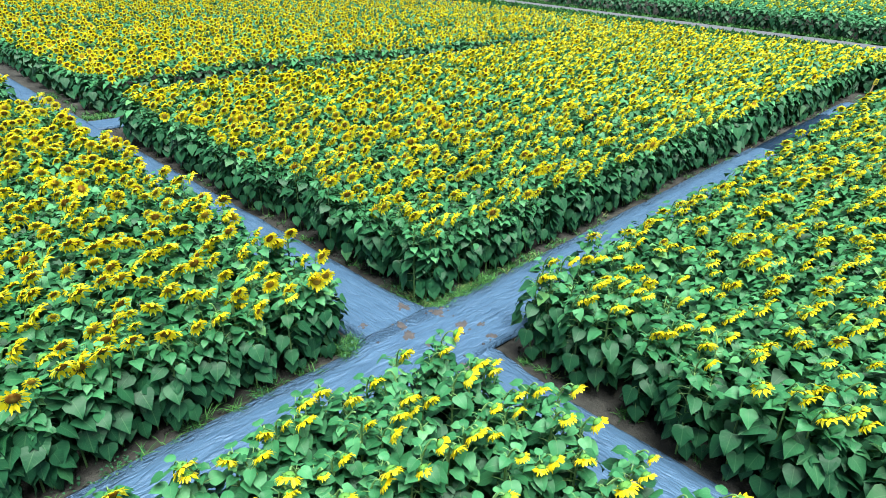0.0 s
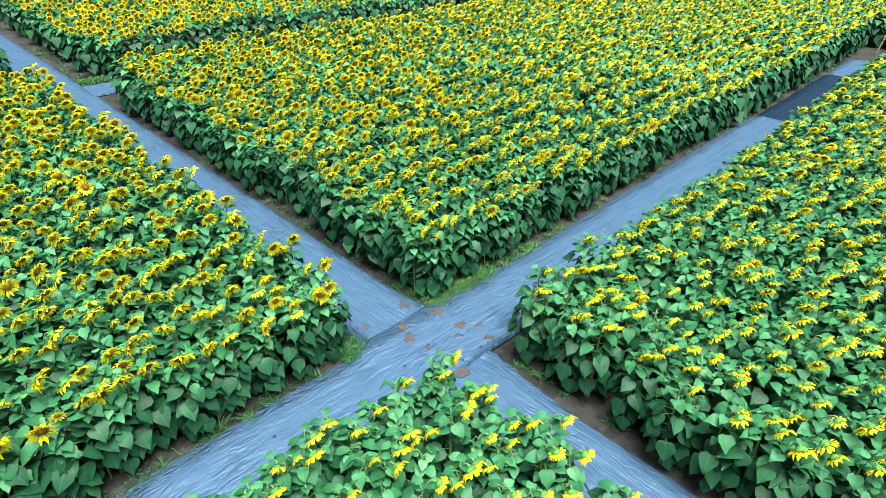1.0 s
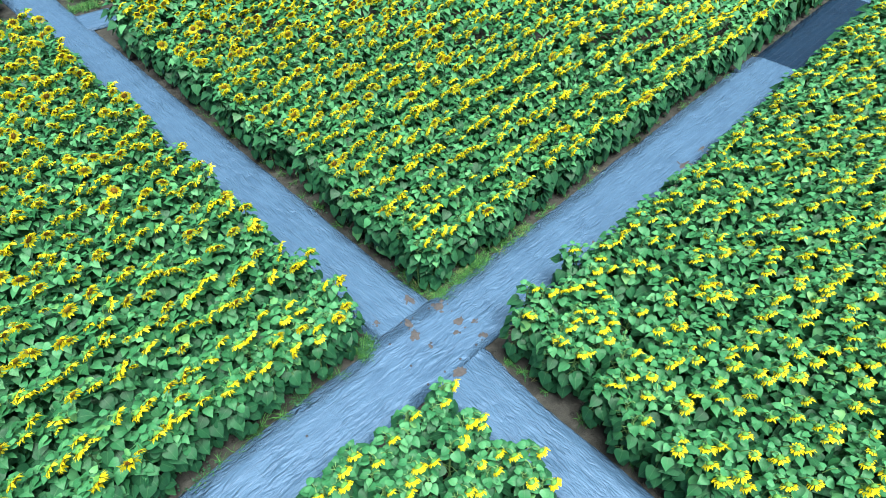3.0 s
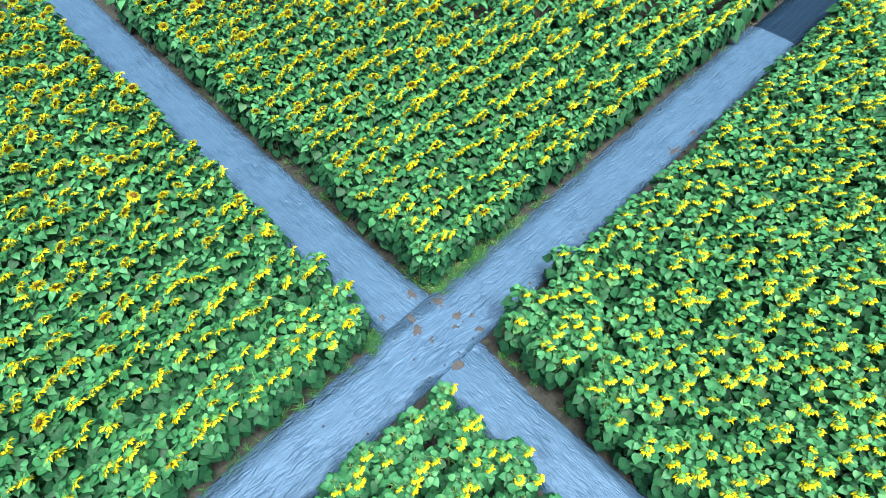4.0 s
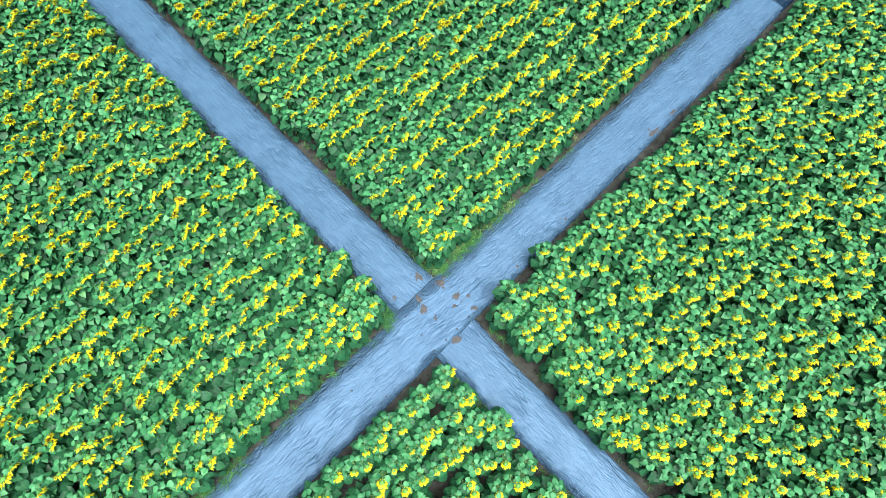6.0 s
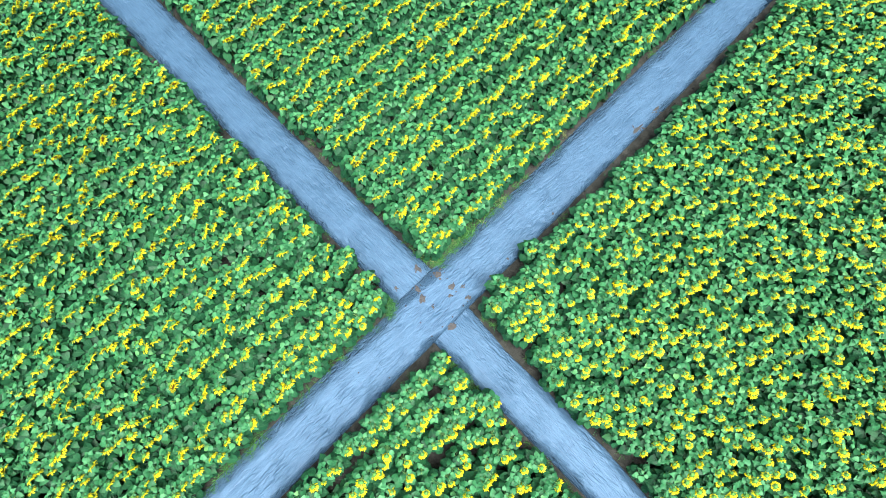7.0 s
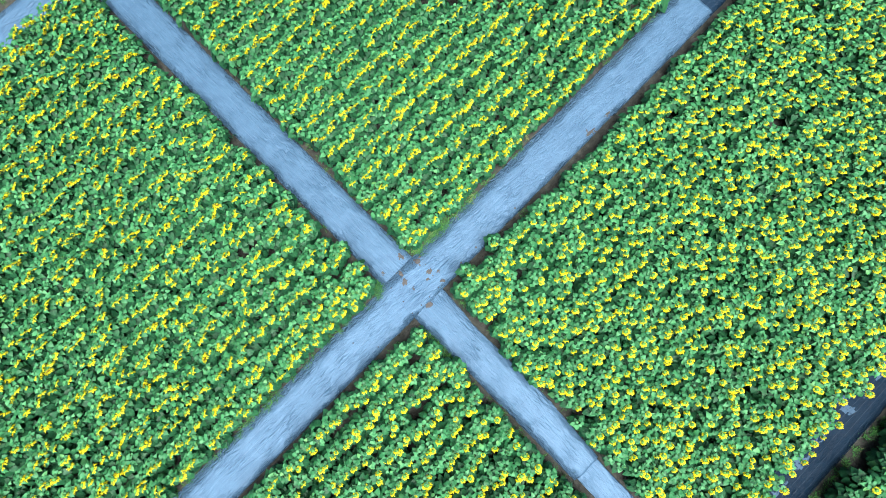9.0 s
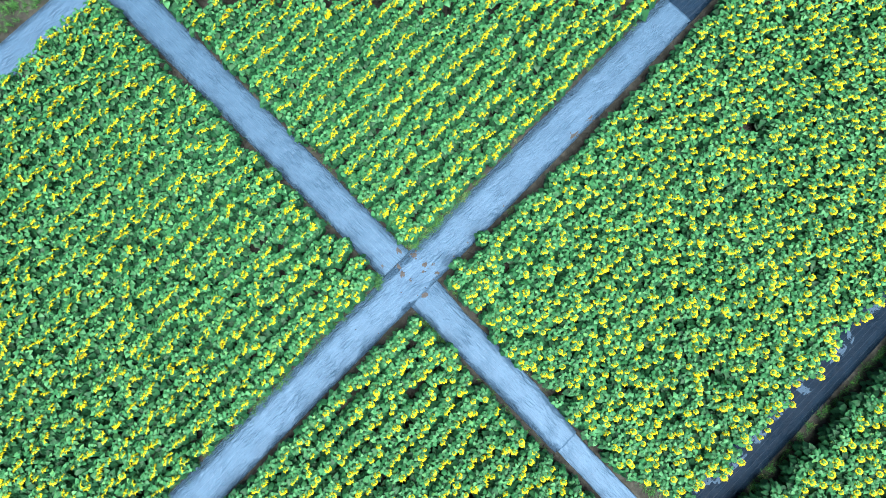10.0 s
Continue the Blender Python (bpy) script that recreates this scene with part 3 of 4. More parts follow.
d_rows = rows_of(in_d, -8, 15, -9.95 - 0.42 * 10, -9.7, 0.42, 0.19, 5, 0.35, 2.4, mess=0.1, turn=-0.3)
t2_rows = rows_of(in_t2, 0.5, 45, 12.0, 60, ROW, 0.23, 6, 0.28, -1.4, mess=0.1)
tl2_rows = rows_of(in_tl2, -14, 0, 13.6, 40, ROW, STEP, 7)
far_rows = rows_of(in_far, 30, 82, -4, 62, 0.55, 0.30, 8, 0.9, 3, dull=0.80, lift=1.3, mess=0.15)


def apart_from(rows):
    return [p for p in rows if p[7] == 0.0 or all((p[0] - q[0]) ** 2 + (p[1] - q[1]) ** 2 > 0.013 for q in known if q[7])]


def fill(inside, rows, apart):
    """Leafy young plants in the gaps that the rows leave near the crossing."""
    grown = [p for p in known + rows if abs(p[0]) < 9 and abs(p[1]) < 9]
    taken_up = {}
    for p in grown:
        taken_up.setdefault((round(p[0] / 0.3), round(p[1] / 0.3)), []).append(p)
    for x in np.arange(-8, 8, 0.13):
        for y in np.arange(-8.6, 8, 0.13):
            i, j = round(x / 0.3), round(y / 0.3)
            near = [p for a in (-1, 0, 1) for b in (-1, 0, 1) for p in taken_up.get((i + a, j + b), ())]
            if inside(x, y) and all((x - p[0]) ** 2 + (y - p[1]) ** 2 > apart * apart for p in near) and all((x - a) ** 2 + (y - b) ** 2 > c * c for a, b, c in HOLES):
                edge = not all(inside(x + a, y + b) for a, b in ((0.5, 0), (-0.5, 0), (0, 0.5), (0, -0.5)))
                p = (float(x), float(y), float(rng.uniform(0, 6.3)), float(rng.uniform(0.82, 0.95)), int(rng.integers(2, 10)), 1, edge, 0.0)
                taken_up.setdefault((i, j), []).append(p)
                rows.append(p)


t_rows, l_rows, r_rows, b_rows = (apart_from(rows) for rows in (t_rows, l_rows, r_rows, b_rows))
for inside, rows, apart in ((in_t, t_rows, 0.27), (in_l, l_rows, 0.27), (in_r, r_rows, 0.23), (in_b, b_rows, 0.27)):
    fill(inside, rows, apart)
inner = known + t_rows + l_rows + r_rows + b_rows
inner.sort(key=lambda p: math.hypot(p[0] + 0.5, p[1] + 0.7))
NEAR = inner[:238]
taken = set(NEAR)


# ---- ground, paths, road ----
def uneven(x, y, s, seed=0.0):
    return noise.noise((x * s, y * s, seed))


def axis_steps(a, b, fine, reach):
    mid = np.arange(a, b + fine / 2, fine)
    out = np.array([3, 8, 20, 50, 120, 300, 800, reach])
    return np.concatenate([(a - out)[::-1], mid, b + out])


gx, gy = axis_steps(-14, 20, 0.23, 2600), axis_steps(-12, 15, 0.23, 2600)
ground_v = []
for y in gy:
    for x in gx:
        close = -14 < x < 20 and -12 < y < 15
        z = -0.062 + (0.018 * uneven(x, y, 2.6) + 0.008 * uneven(x, y, 9.0, 3.0) if close else 0.0)
        on_sheet = abs(y - mid_a(x)) < 0.58 or abs(x - mid_b(y)) < 0.58
        ground_v.append((x, y, min(z, -0.058) if on_sheet else z))
g = Geo().add(ground_v, grid_faces(len(gy), len(gx)), 0)
ground = new("ground", mesh_of("ground", g, [SOIL]))
tagged(ground, "bare brown field soil with lumps and dry patches", "ground", kind="structure")


def sheet(name, a, b, width, mat, label, seed, dip=(0.2, 1.0), under=None, level=0.0, trim=None, reach=None, flat=None):
    """A creased ground-cover sheet laid from a to b; dip: how far its two edges fall towards the furrows."""
    a, b = Vector((*a, 0)), Vector((*b, 0))
    along = (b - a).normalized()
    side = Vector((-along.y, along.x, 0))
    length = (b - a).length
    nl, nw = max(int(length / 0.055), 4), 32
    v, uv = [], []
    for i in range(nl + 1):
        s = length * i / nl
        for j in range(nw + 1):
            q = j / nw * 2 - 1
            rag = 0.016 * uneven(s, q * 0.4, 1.7, seed) + 0.008 * uneven(s, q, 7.0, seed)
            u = q * ((reach or width / 2) if q > 0 else (trim(s) if trim else width / 2)) + rag * abs(q)
            e = s
            if i in (0, nl):
                e += 0.04 * uneven(u, 0, 3.0, seed + i)
            p = a + along * e + side * u
            fold = 0.5 - abs(noise.noise((u * 5 + s * 0.5, s * 0.9, seed)))
            fine = noise.noise((u * 15 + s * 1.5, s * 4.5, seed + 4))
            loose = max(0.0, abs(q) - 0.52 - 0.25 * noise.noise((s * 1.1, q, seed + 20))) / 0.42 * (dip[1] if q > 0 else dip[0])
            loose = min(loose, 1.0)
            edge = max(0.0, abs(q) - 0.5) / 0.5
            ease = flat(p.x, p.y) if flat else 1.0
            z = 0.011 + level + 0.010 * fold + 0.004 * fine + 0.012 * uneven(p.x, p.y, 1.1, seed)
            z -= edge ** 1.4 * (dip[1] if q > 0 else dip[0]) * 0.075 * ease
            z += min(loose * 2.5, 1.0) * (0.024 * (0.4 - abs(noise.noise((u * 9 + s * 1.8, s * 4.2, seed + 9)))) + 0.010 * noise.noise((u * 20 + s * 3, s * 8, seed + 12)))
            if under:
                z -= 0.021 * under(p.x, p.y)
            v.append((p.x, p.y, max(z, -0.052)))
            uv.append((u + 0.5, s))
    f = grid_faces(nl + 1, nw + 1)
    n = len(v)
    loop = list(range(nw + 1)) + [i * (nw + 1) + nw for i in range(1, nl + 1)] + [nl * (nw + 1) + j for j in range(nw - 1, -1, -1)] + [i * (nw + 1) for i in range(nl - 1, 0, -1)]
    skirt = [(v[i][0], v[i][1], v[i][2] - 0.045) for i in loop]
    m = len(loop)
    f2 = [t for k in range(m) for t in ((loop[k], n + k, n + (k + 1) % m), (loop[k], n + (k + 1) % m, loop[(k + 1) % m]))]
    g = Geo().add(v + skirt, np.concatenate([f, f2]), 0, uv + [uv[i] for i in loop])
    ob = new(name, mesh_of(name, g, [mat]))
    return tagged(ob, label, "path sheet", kind="structure")


GREY = "creased grey-blue woven plastic sheet laid over a field path"
DARK = "newer black-blue woven plastic sheet laid over a field path"
sheet("path_sheet_1", (-13.5, mid_a(-13.5)), (10.5, mid_a(10.5)), 1.0, SHEET, GREY, 1.0, dip=(0.3, 1.0), reach=0.56, flat=lambda x, y: min(max((abs(x - mid_b(y)) - 0.50) / 0.22, 0), 1))
sheet("path_sheet_2", (10.35, mid_a(10.35)), (15.35, mid_a(15.35)), 0.98, SHEET_NEW, DARK, 2.0, level=-0.012)
sheet("path_sheet_3", (15.2, mid_a(15.2)), (17.4, mid_a(17.4)), 1.0, SHEET, GREY, 3.0)
sheet("path_sheet_4", (mid_b(-5.85), -5.85), (mid_b(26), 26), 0.98, SHEET, GREY, 4.0, dip=(1.0, 0.8), under=lambda x, y: min(max((0.95 - abs(y - mid_a(x))) / 0.33, 0), 1), flat=lambda x, y: min(max((abs(y - mid_a(x)) - 0.6) / 0.5, 0), 1),
      trim=lambda s: 0.27 + 0.13 * min(s / 1.6, 1) + 0.09 * min(max(s - 4.2, 0), 1))
sheet("path_sheet_5", (-0.14, -8.9), (-0.10, -5.7), 0.64, SHEET, "smooth grey woven plastic sheet laid over a field path", 5.0, dip=(0.3, 0.3), level=-0.014)
sheet("path_sheet_6", (-13, 12.05), (-0.42, 12.05), 1.0, SHEET, GREY, 6.0, level=-0.004)
sheet("path_sheet_7", (0.30, 12.05), (1.05, 12.0), 1.0, SHEET, GREY, 7.0, level=-0.006)
sheet("path_sheet_8", (-13, -9.27), (16, -9.34), 1.05, SHEET_WORN, "black woven plastic sheet with flaking pale dust on a field path", 8.0, dip=(1.0, 0.2))

road_v = [(road_edge(y) + q, y, 0.012 + 0.02 * (1 - abs(q - 1.0))) for y in np.arange(-60, 160, 4.0) for q in (0, 0.5, 1.0, 1.5, 2.0)]
g = Geo().add(road_v, grid_faces(len(road_v) // 5, 5), 0)
tagged(new("road", mesh_of("road", g, [ASPHALT])), "narrow pale grey farm road between two sunflower fields", "road", kind="structure")


# ---- sunflowers near the crossing, plant by plant ----
def part(name, data, parent, label="", m=None):
    ob = new(name, data)
    ob.parent = parent
    if m is not None:
        ob.matrix_basis = m
    return tagged(ob, label)


LEAF_MESH = [mesh_of("leaf", g, PLANT) for g in LEAF_GEO[0]]
HEAD_MESH = [[mesh_of(n, g, PLANT) for n, g in zip(("flower_head", "ray_petals", "calyx"), p)] for p in HEAD_GEO[0]]


def sunflower(plan, label, bloom):
    root = new("sunflower")
    v, f = tube(plan["spine"], STEM_RADII, 6)
    part("stem", mesh_of("stem", Geo().add(v, f, 1), PLANT), root, "pale green hairy stem")
    for kind, z, az, size, tx, ty in plan["leaves"]:
        part("leaf", LEAF_MESH[kind], root, m=Matrix.LocRotScale((0, 0.01, z), Matrix(leaf_turn(az, tx, ty).tolist()), (size, size, size)))
    disc, rays, back = HEAD_MESH[plan["head"]]
    blooms = [(plan, plan["size"] * bloom * 0.94, "brown seed disc")] if bloom else []
    shoot = plan["shoot"]
    if shoot:
        v, f = tube(shoot["spine"], [0.006, 0.005, 0.005], 5)
        part("side_shoot", mesh_of("side_shoot", Geo().add(v, f, 1), PLANT), root, "thin green side shoot")
        blooms.append((shoot, shoot["size"], "small brown seed disc on a side shoot"))
    for spot, s, words in blooms:
        head = part("flower_head", disc, root, words, Matrix.LocRotScale(spot["centre"].tolist(), Matrix(spot["rot"].tolist()), (s, s, s)))
        part("ray_petals", rays, head, "bright yellow ray petals")
        part("calyx", back, head, "green bracts behind the flower")
    return tagged(root, label, "sunflower", "sunflowers beside the crossing paths")


def plant_label(k, bloom):
    if not bloom:
        return "leafy young sunflower with no open flower yet"
    if bloom < 0.8:
        return "sunflower with a small yellow flower and broad green leaves"
    if NODS[k] < 10:
        return "sunflower in full bloom with its face turned outwards"
    if NODS[k] < 28:
        return "sunflower in bloom, yellow head bent slightly over its leaves"
    return "sunflower with a heavy nodding yellow head above broad leaves"


made = {}
for x, y, yaw, scale, k, lod, full, bloom in NEAR:
    m = Matrix.LocRotScale((x, y, -0.02), Euler((0, 0, yaw)), (scale, scale, scale))
    if (k, bloom) not in made:
        made[k, bloom] = sunflower(PLANS[k], plant_label(k, bloom), bloom)
        made[k, bloom].matrix_basis = m
    else:
        ob = copy_thing(made[k, bloom], Matrix())
        ob.matrix_basis = m

CROP = "dense rows of blooming yellow sunflowers with broad green leaves"
field("sunflower_crop", [p for p in known + t_rows if p not in taken], CROP + " beyond the crossing")
field("sunflower_crop", [p for p in l_rows if p not in taken], CROP)
field("sunflower_crop", [p for p in r_rows if p not in taken], "dense leaning sunflowers with nodding heads and small gaps")
field("sunflower_crop", [p for p in b_rows if p not in taken], CROP + " in a corner plot")
field("sunflower_crop", d_rows, "sunflowers behind a muddy furrow and a black path sheet")
field("sunflower_crop", t2_rows, "wide field of sunflowers showing brown discs and yellow petals")
field("sunflower_crop", tl2_rows, "leafy sunflowers behind a grassy strip")
field("sunflower_crop", far_rows, "far green sunflower field with few open flowers")


# ---- mud on the sheets, pegs, clods ----
def mud_patch(x, y, rx, ry, turn, seed):
    """A thin dried mud patch with a ragged outline."""
    n, v = 44, [(0, 0, 0.006)]
    for k in range(n):
        a = 2 * math.pi * k / n
        q = 1 + 0.6 * noise.noise((math.cos(a) * 1.3, math.sin(a) * 1.3, seed)) + 0.28 * noise.noise((math.cos(a) * 4, math.sin(a) * 4, seed + 3)) + 0.12 * noise.noise((math.cos(a) * 11, math.sin(a) * 11, seed + 5))
        c, s = rx * q * math.cos(a), ry * q * math.sin(a)
        v.append((0.6 * c, 0.6 * s, 0.005 + 0.002 * noise.noise((c * 30, s * 30, seed))))
        v.append((c, s, -0.006))
    f = []
    for k in range(n):
        a, b = 1 + 2 * k, 1 + 2 * ((k + 1) % n)
        f += [(0, a, b), (a, a + 1, b + 1), (a, b + 1, b)]
    ob = new("mud_patch", mesh_of("mud_patch", Geo().add(v, f, 0), [MUD]))
    ob.matrix_basis = pose(x, y, sheet_top(x, y) + 0.003, rz=turn)
    return tagged(ob, "patch of dried brown mud on the plastic path sheet", "mud patch", "mud patches on the crossing")


bpy.context.view_layer.update()
SURFACE = {}
for o in scene.objects:
    if o.name.startswith("path_sheet"):
        co = np.empty(len(o.data.vertices) * 3, np.float32)
        o.data.vertices.foreach_get("co", co)
        for vx, vy, vz in co.reshape(-1, 3):
            key = (round(vx / 0.06), round(vy / 0.06))
            SURFACE[key] = max(SURFACE.get(key, -1.0), float(vz))


def sheet_top(x, y):
    i, j = round(x / 0.06), round(y / 0.06)
    zs = [SURFACE[i + a, j + b] for a in (-1, 0, 1) for b in (-1, 0, 1) if (i + a, j + b) in SURFACE]
    return sum(zs) / len(zs) if zs else -0.055


MUDS = [(0.29, 0.69, 0.055, 0.13), (-0.01, 0.39, 0.075, 0.10), (-0.07, 0.20, 0.09, 0.10), (0.51, -0.05, 0.10, 0.075), (0.67, -0.19, 0.05, 0.035), (0.59, -0.45, 0.055, 0.07),
        (-0.05, -0.61, 0.12, 0.11), (0.48, 0.31, 0.10, 0.07), (-0.05, -0.09, 0.035, 0.05), (1.73, -0.43, 0.03, 0.05), (1.21, -0.44, 0.03, 0.03), (-0.30, 0.71, 0.05, 0.04),
        (5.83, -0.37, 0.18, 0.05), (6.52, -0.34, 0.09, 0.04), (3.10, -0.41, 0.035, 0.03)]
for i, (x, y, rx, ry) in enumerate(MUDS):
    for k in range(1 if rx < 0.045 or i == 6 else 5):
        q = 0.8 if k == 0 else rng.uniform(0.15, 0.45)
        mud_patch(x + (k and rng.normal(0, rx * 0.8)), y + (k and rng.normal(0, rx * 0.8)), rx * q, ry * q, float(rng.uniform(0, 180)) if k else 0.0, 3.3 * i + k)

PEGS = [(-0.01, -0.06), (-0.44, -0.14), (0.39, -0.20), (0.09, -0.50), (-0.19, -0.50), (-0.47, -0.49), (0.40, -0.49), (-1.60, -0.49), (-1.96, -0.01), (-0.42, 0.30), (0.36, 0.38)]


def peg():
    """A flat round peg head with a raised middle."""
    n, v = 12, [(0, 0, 0.009)]
    for q, z in ((0.4, 0.008), (0.75, 0.006), (1.0, 0.003), (1.0, -0.02)):
        v += [(0.017 * q * math.cos(2 * math.pi * k / n), 0.017 * q * math.sin(2 * math.pi * k / n), z) for k in range(n)]
    f = [(0, 1 + k, 1 + (k + 1) % n) for k in range(n)]
    for r_ in range(3):
        for k in range(n):
            a, b = 1 + r_ * n + k, 1 + r_ * n + (k + 1) % n
            f += [(a, a + n, b + n), (a, b + n, b)]
    return mesh_of("ground_peg", Geo().add(v, f, 0), [PIN])


peg_mesh = peg()
for x, y in PEGS:
    ob = new("ground_peg", peg_mesh)
    ob.matrix_basis = pose(x, y, sheet_top(x, y) + 0.002)
    tagged(ob, "round black plastic peg pinning down the path sheet", "ground peg", "pegs in the path sheets")


def soil_strip(x, y):
    """On bare soil beside a path."""
    return (0.5 < abs(y - mid_a(x)) < 0.85 and abs(x) > 0.45) or (0.5 < abs(x - mid_b(y)) < 0.8 and abs(y) > 0.45)


clods = Geo()
for i in range(2600):
    if i % 2:
        x = rng.uniform(-8, 17)
        y = mid_a(x) + rng.choice((-1, 1)) * rng.uniform(0.51, 0.9)
    else:
        y = rng.uniform(-8.5, 13)
        x = mid_b(y) + rng.choice((-1, 1)) * rng.uniform(0.51, 0.85)
    if not soil_strip(x, y) or abs(y - mid_a(x)) < 0.51 or abs(x - mid_b(y)) < 0.51:
        continue
    s = float(rng.uniform(0.006, 0.022)) * (1.6 if rng.random() < 0.08 else 1)
    v = np.array([(1, 0, 0), (-1, 0, 0), (0, 1, 0), (0, -1, 0), (0, 0, 0.7), (0, 0, -0.7)], float) * s * rng.uniform(0.6, 1.4, (6, 3))
    clods.add(v @ euler(0, 0, rng.uniform(0, 6)).T + (x, y, -0.058 + s * 0.3), [(0, 2, 4), (2, 1, 4), (1, 3, 4), (3, 0, 4), (2, 0, 5), (1, 2, 5), (3, 1, 5), (0, 3, 5)], 0)
tagged(new("soil_clods", mesh_of("soil_clods", clods, [SOIL], False)), "small brown clods on the bare soil strips", "clods", kind="stuff")


# ---- grass, straw, weeds along the paths ----
def blades(geo, x, y, n, spread, tall, flat, mat, ground=-0.06):
    for _ in range(n):
        px, py = x + rng.normal(0, spread), y + rng.normal(0, spread)
        ln, a = tall * rng.uniform(0.55, 1.3), rng.uniform(0, 2 * math.pi)
        lean = np.clip(rng.normal(flat, 0.25), 0.1, 1.5)
        w = rng.uniform(0.0026, 0.0060)
        d = np.array([math.cos(a), math.sin(a), 0])
        s = np.array([-d[1], d[0], 0]) * w
        p0 = np.array([px, py, ground])
        p1 = p0 + ln * 0.55 * (d * math.sin(lean) + np.array([0, 0, math.cos(lean)]))
        p2 = p1 + ln * 0.45 * (d * math.sin(min(lean + 0.7, 1.9)) + np.array([0, 0, math.cos(min(lean + 0.7, 1.9))]))
        p1[2], p2[2] = max(p1[2], -0.035), max(p2[2], -0.028)
        geo.add([p0 - s, p0 + s, p1 - s * 0.8, p1 + s * 0.8, p2], [(0, 1, 3), (0, 3, 2), (2, 3, 4)], mat)


def herb(geo, x, y, n, size):
    for _ in range(n):
        v, f, m, uv = LEAF_GEO[2][int(rng.integers(0, 4))].arrays()
        s = size * rng.uniform(0.6, 1.3)
        geo.add(v * s @ euler(rng.normal(0, 0.3), 0, rng.uniform(0, 6.3)).T + (x + rng.normal(0, 0.05), y + rng.normal(0, 0.05), rng.uniform(-0.055, 0.03)), f, 2, uv)


def verge(label, spots):
    """spots: centre x, y, half sizes, tufts, blade length, lean, share of straw, herbs."""
    geo = Geo()
    for cx, cy, hx, hy, tufts, tall, flat, straw, herbs in spots:
        for _ in range(int(tufts * 0.55)):
            x, y = cx + rng.uniform(-hx, hx), cy + rng.uniform(-hy, hy)
            blades(geo, x, y, int(rng.integers(7, 17)), 0.022, tall * rng.uniform(0.7, 1.25), flat, 1 if rng.random() < straw * 0.2 else 0)
        for _ in range(herbs):
            herb(geo, cx + rng.uniform(-hx, hx), cy + rng.uniform(-hy, hy), int(rng.integers(4, 9)), 0.22)
    return tagged(new("grass", mesh_of("grass", geo, [GRASS, STRAW, LEAF])), label, "grass", kind="stuff")


verge("trodden green grass and straw at the corner of a sunflower plot", [
    (0.62, 0.50, 0.16, 0.13, 36, 0.15, 1.05, 0.3, 4), (1.15, 0.52, 0.5, 0.10, 60, 0.15, 1.1, 0.12, 5), (2.0, 0.54, 0.7, 0.10, 80, 0.14, 1.0, 0.08, 4),
    (3.6, 0.57, 0.9, 0.07, 22, 0.13, 1.0, 0.1, 2), (0.53, 0.85, 0.07, 0.25, 26, 0.13, 1.1, 0.2, 3), (0.53, 2.2, 0.06, 1.1, 30, 0.11, 1.0, 0.15, 6), (0.55, 5.5, 0.06, 2.2, 40, 0.11, 1.0, 0.1, 6),
    (7.5, 0.66, 3.0, 0.10, 34, 0.12, 1.0, 0.15, 6), (13.5, 0.78, 3.0, 0.14, 60, 0.13, 0.9, 0.1, 4)])
verge("fresh green grass and clover-like weeds beside the sheet", [
    (-0.66, 0.50, 0.13, 0.12, 70, 0.13, 0.7, 0.06, 44), (-1.35, 0.46, 0.45, 0.06, 12, 0.17, 0.95, 0.15, 4), (-2.1, 0.46, 0.35, 0.06, 12, 0.2, 0.9, 0.08, 3), (-3.1, 0.44, 0.7, 0.07, 8, 0.14, 0.9, 0.2, 14),
    (-4.6, 0.40, 0.6, 0.10, 40, 0.22, 0.9, 0.05, 6), (-7.5, 0.34, 2.2, 0.10, 60, 0.16, 0.9, 0.08, 14), (-0.58, 4.5, 0.05, 3.5, 24, 0.10, 1.0, 0.1, 6)])
verge("sparse tufts of grass on the bare soil strip", [
    (0.60, -0.92, 0.08, 0.07, 12, 0.10, 1.1, 0.25, 3), (0.56, -2.0, 0.06, 0.9, 22, 0.10, 1.0, 0.25, 4), (0.52, -4.6, 0.07, 1.4, 26, 0.11, 1.0, 0.2, 6), (0.85, -8.1, 0.35, 0.45, 90, 0.12, 0.9, 0.1, 40),
    (-0.58, -1.4, 0.05, 0.5, 70, 0.13, 0.9, 0.08, 3), (-0.62, -2.5, 0.05, 1.3, 30, 0.10, 1.0, 0.1, 8), (-0.62, -6.0, 0.06, 2.0, 36, 0.10, 1.0, 0.1, 8), (1.2, -0.72, 0.25, 0.05, 6, 0.1, 1.0, 0.3, 2), (5.0, -0.66, 3.0, 0.06, 12, 0.1, 1.0, 0.2, 4),
    (-2.0, -0.76, 1.0, 0.05, 14, 0.1, 1.0, 0.1, 3)])
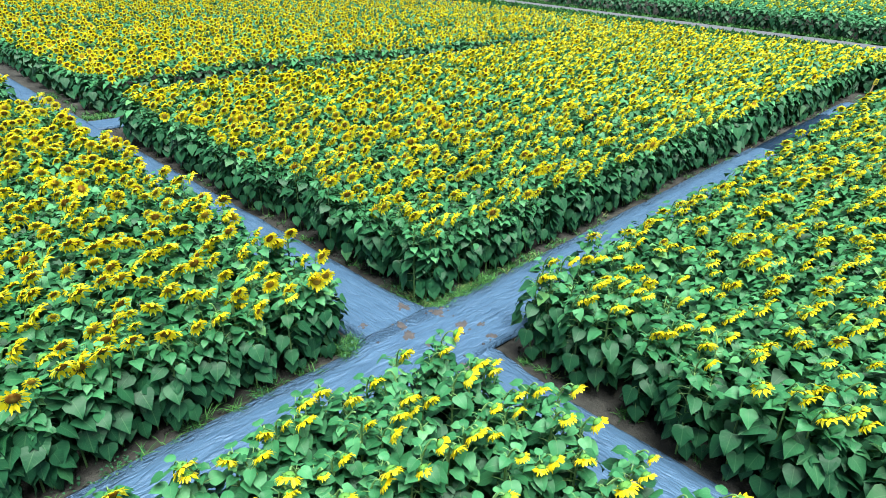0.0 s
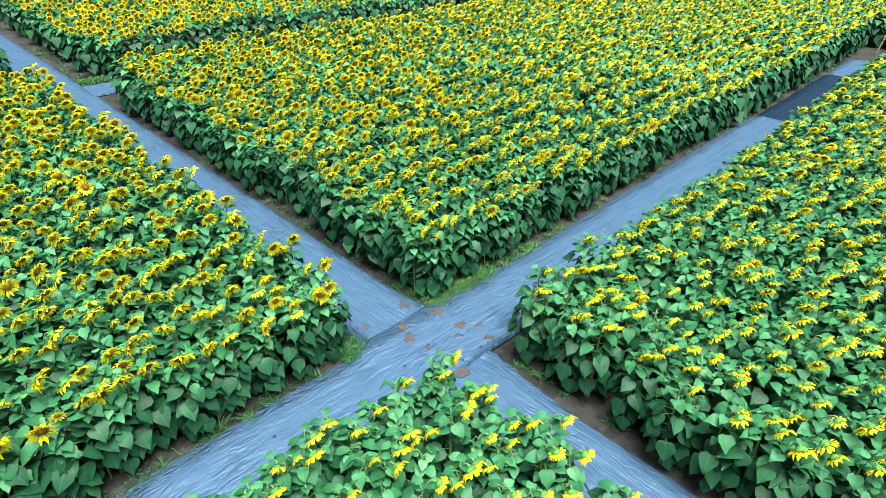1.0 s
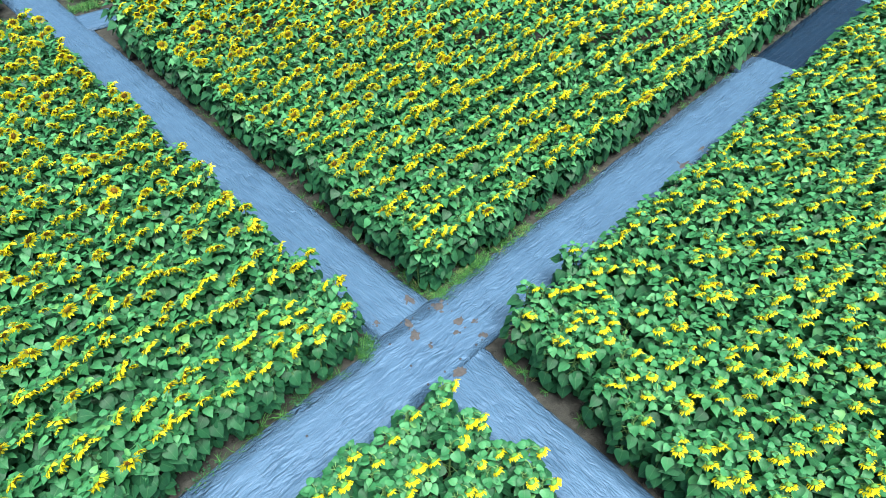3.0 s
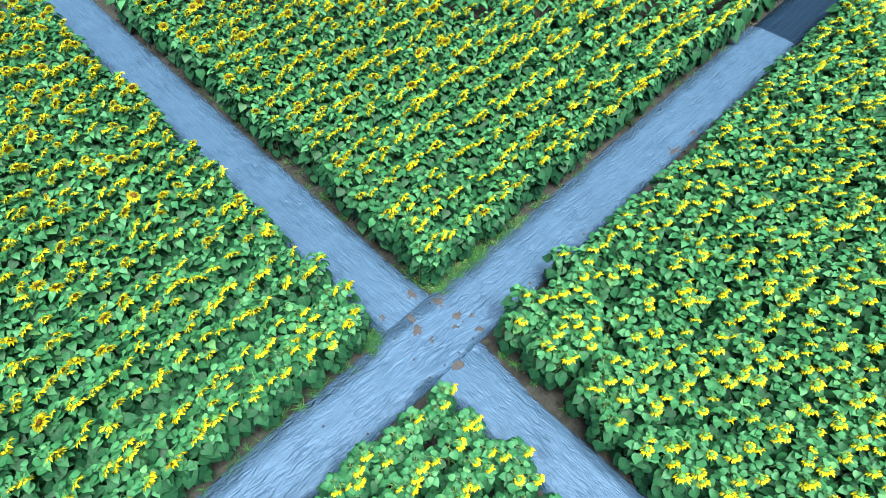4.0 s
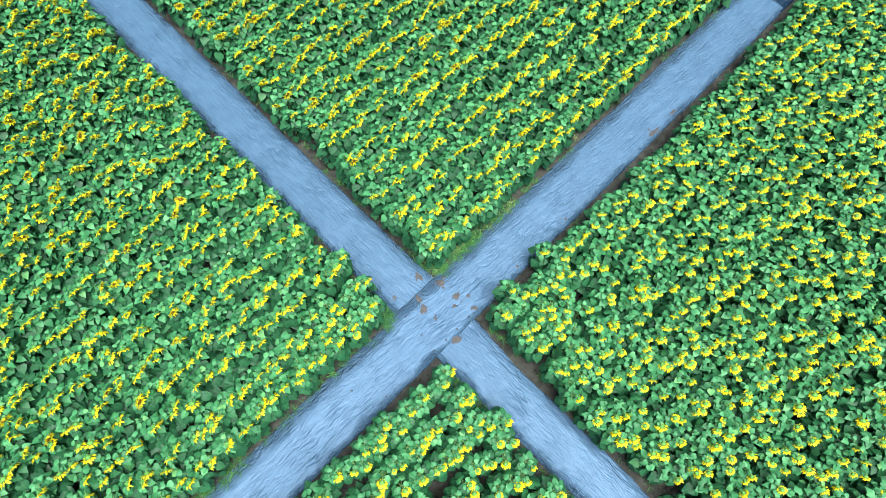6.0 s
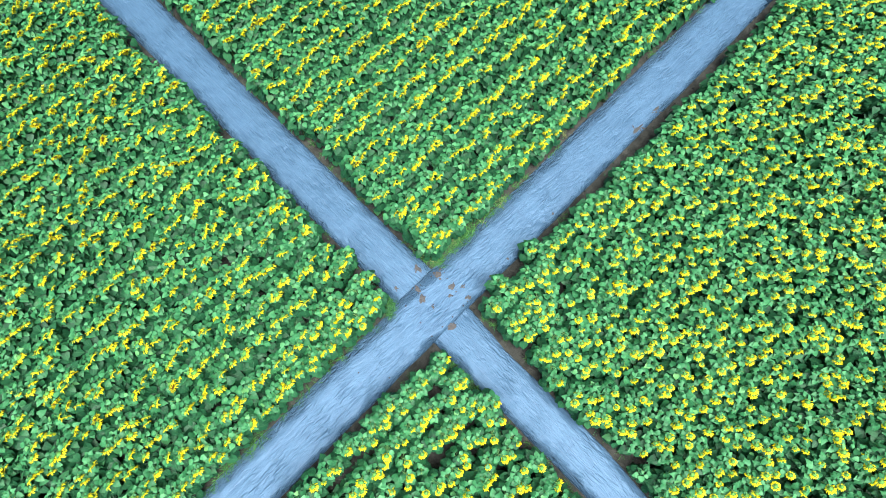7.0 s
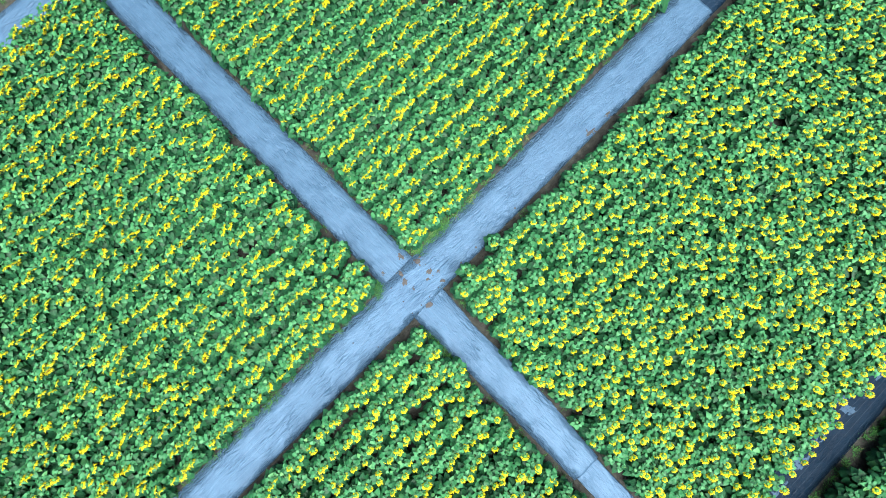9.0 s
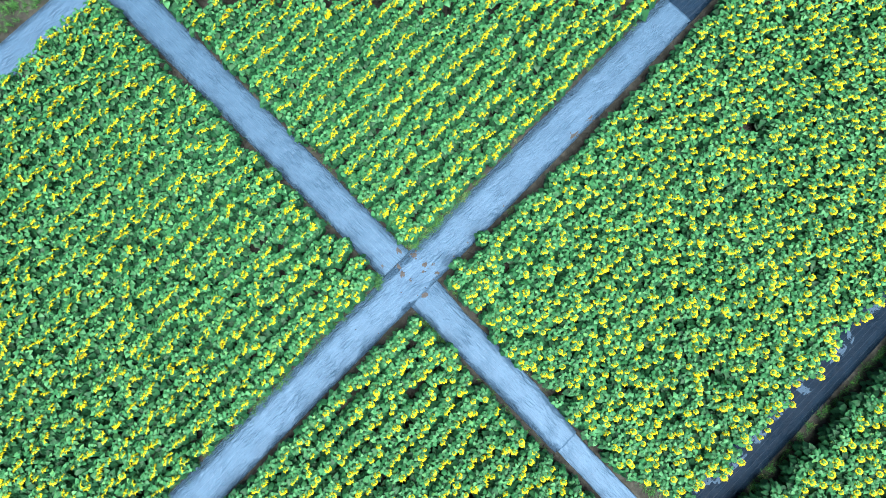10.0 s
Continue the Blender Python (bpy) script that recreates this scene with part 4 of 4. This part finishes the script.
verge("long uncut grass along a path sheet", [
    (-4.0, 13.0, 3.4, 0.34, 520, 0.20, 0.7, 0.06, 40), (0.75, 12.85, 0.35, 0.22, 120, 0.15, 0.9, 0.2, 6), (-0.2, 15.8, 0.2, 2.0, 20, 0.14, 0.8, 0.1, 4), (0.55, 15.0, 0.12, 2.0, 60, 0.15, 0.8, 0.15, 6)])
verge("grass tufts on the muddy furrow below the sheet", [(x, -9.88 - 0.02 * x, 0.5, 0.06, 30, 0.15, 0.8, 0.15, 4) for x in range(1, 12)])

edge_grass = Geo()
for i in range(6500):
    y = rng.uniform(-2, 48)
    x = road_edge(y) + (rng.uniform(-3.4, 0.0) if i % 3 else rng.uniform(2.0, 3.2))
    a = rng.uniform(0, 6.28)
    c, s = 0.17 * math.cos(a), 0.17 * math.sin(a)
    edge_grass.add([(x - c, y - s, -0.06), (x + c, y + s, -0.06), (x + rng.normal(0, 0.05), y + rng.normal(0, 0.05), rng.uniform(0.08, 0.2))], [(0, 1, 2)], 0)
    edge_grass.add([(x - s, y + c, 0.01), (x + s, y - c, 0.01), (x + c, y + s, 0.08)], [(0, 1, 2)], 0)
tagged(new("grass", mesh_of("grass", edge_grass, [GRASS])), "green grass verge along the farm road", "grass", kind="stuff")


# ---- the sign at the end of the path ----
def box(size, at=(0, 0, 0), bevel=0.003):
    bm = bmesh.new()
    bmesh.ops.create_cube(bm, size=1, matrix=Matrix.LocRotScale(at, None, size))
    bmesh.ops.bevel(bm, geom=bm.edges[:], offset=bevel, segments=1, affect="EDGES")
    return bm


def bm_part(name, bm, mat, parent, label=""):
    me = bpy.data.meshes.new(name)
    bm.to_mesh(me)
    bm.free()
    me.materials.append(mat)
    return part(name, me, parent, label)


sign = tagged(new("sign_post"), "small yellow sign on a pale wooden stake in the soil", "sign")
sign.matrix_basis = pose(19.1, 0.42, -0.07, 8, 6, -35)
bm_part("stake", box((0.045, 0.03, 0.52), (0, 0, 0.24)), WOOD, sign, "pale wooden stake")
plate = bm_part("plate", box((0.15, 0.012, 0.18), (0, -0.024, 0.50)), SIGN_YELLOW, sign, "yellow plate")
for k, w in enumerate((0.10, 0.07, 0.10)):
    bm_part("bar", box((w, 0.004, 0.018), (0, -0.033, 0.54 - 0.04 * k), 0.001), SIGN_INK, plate)
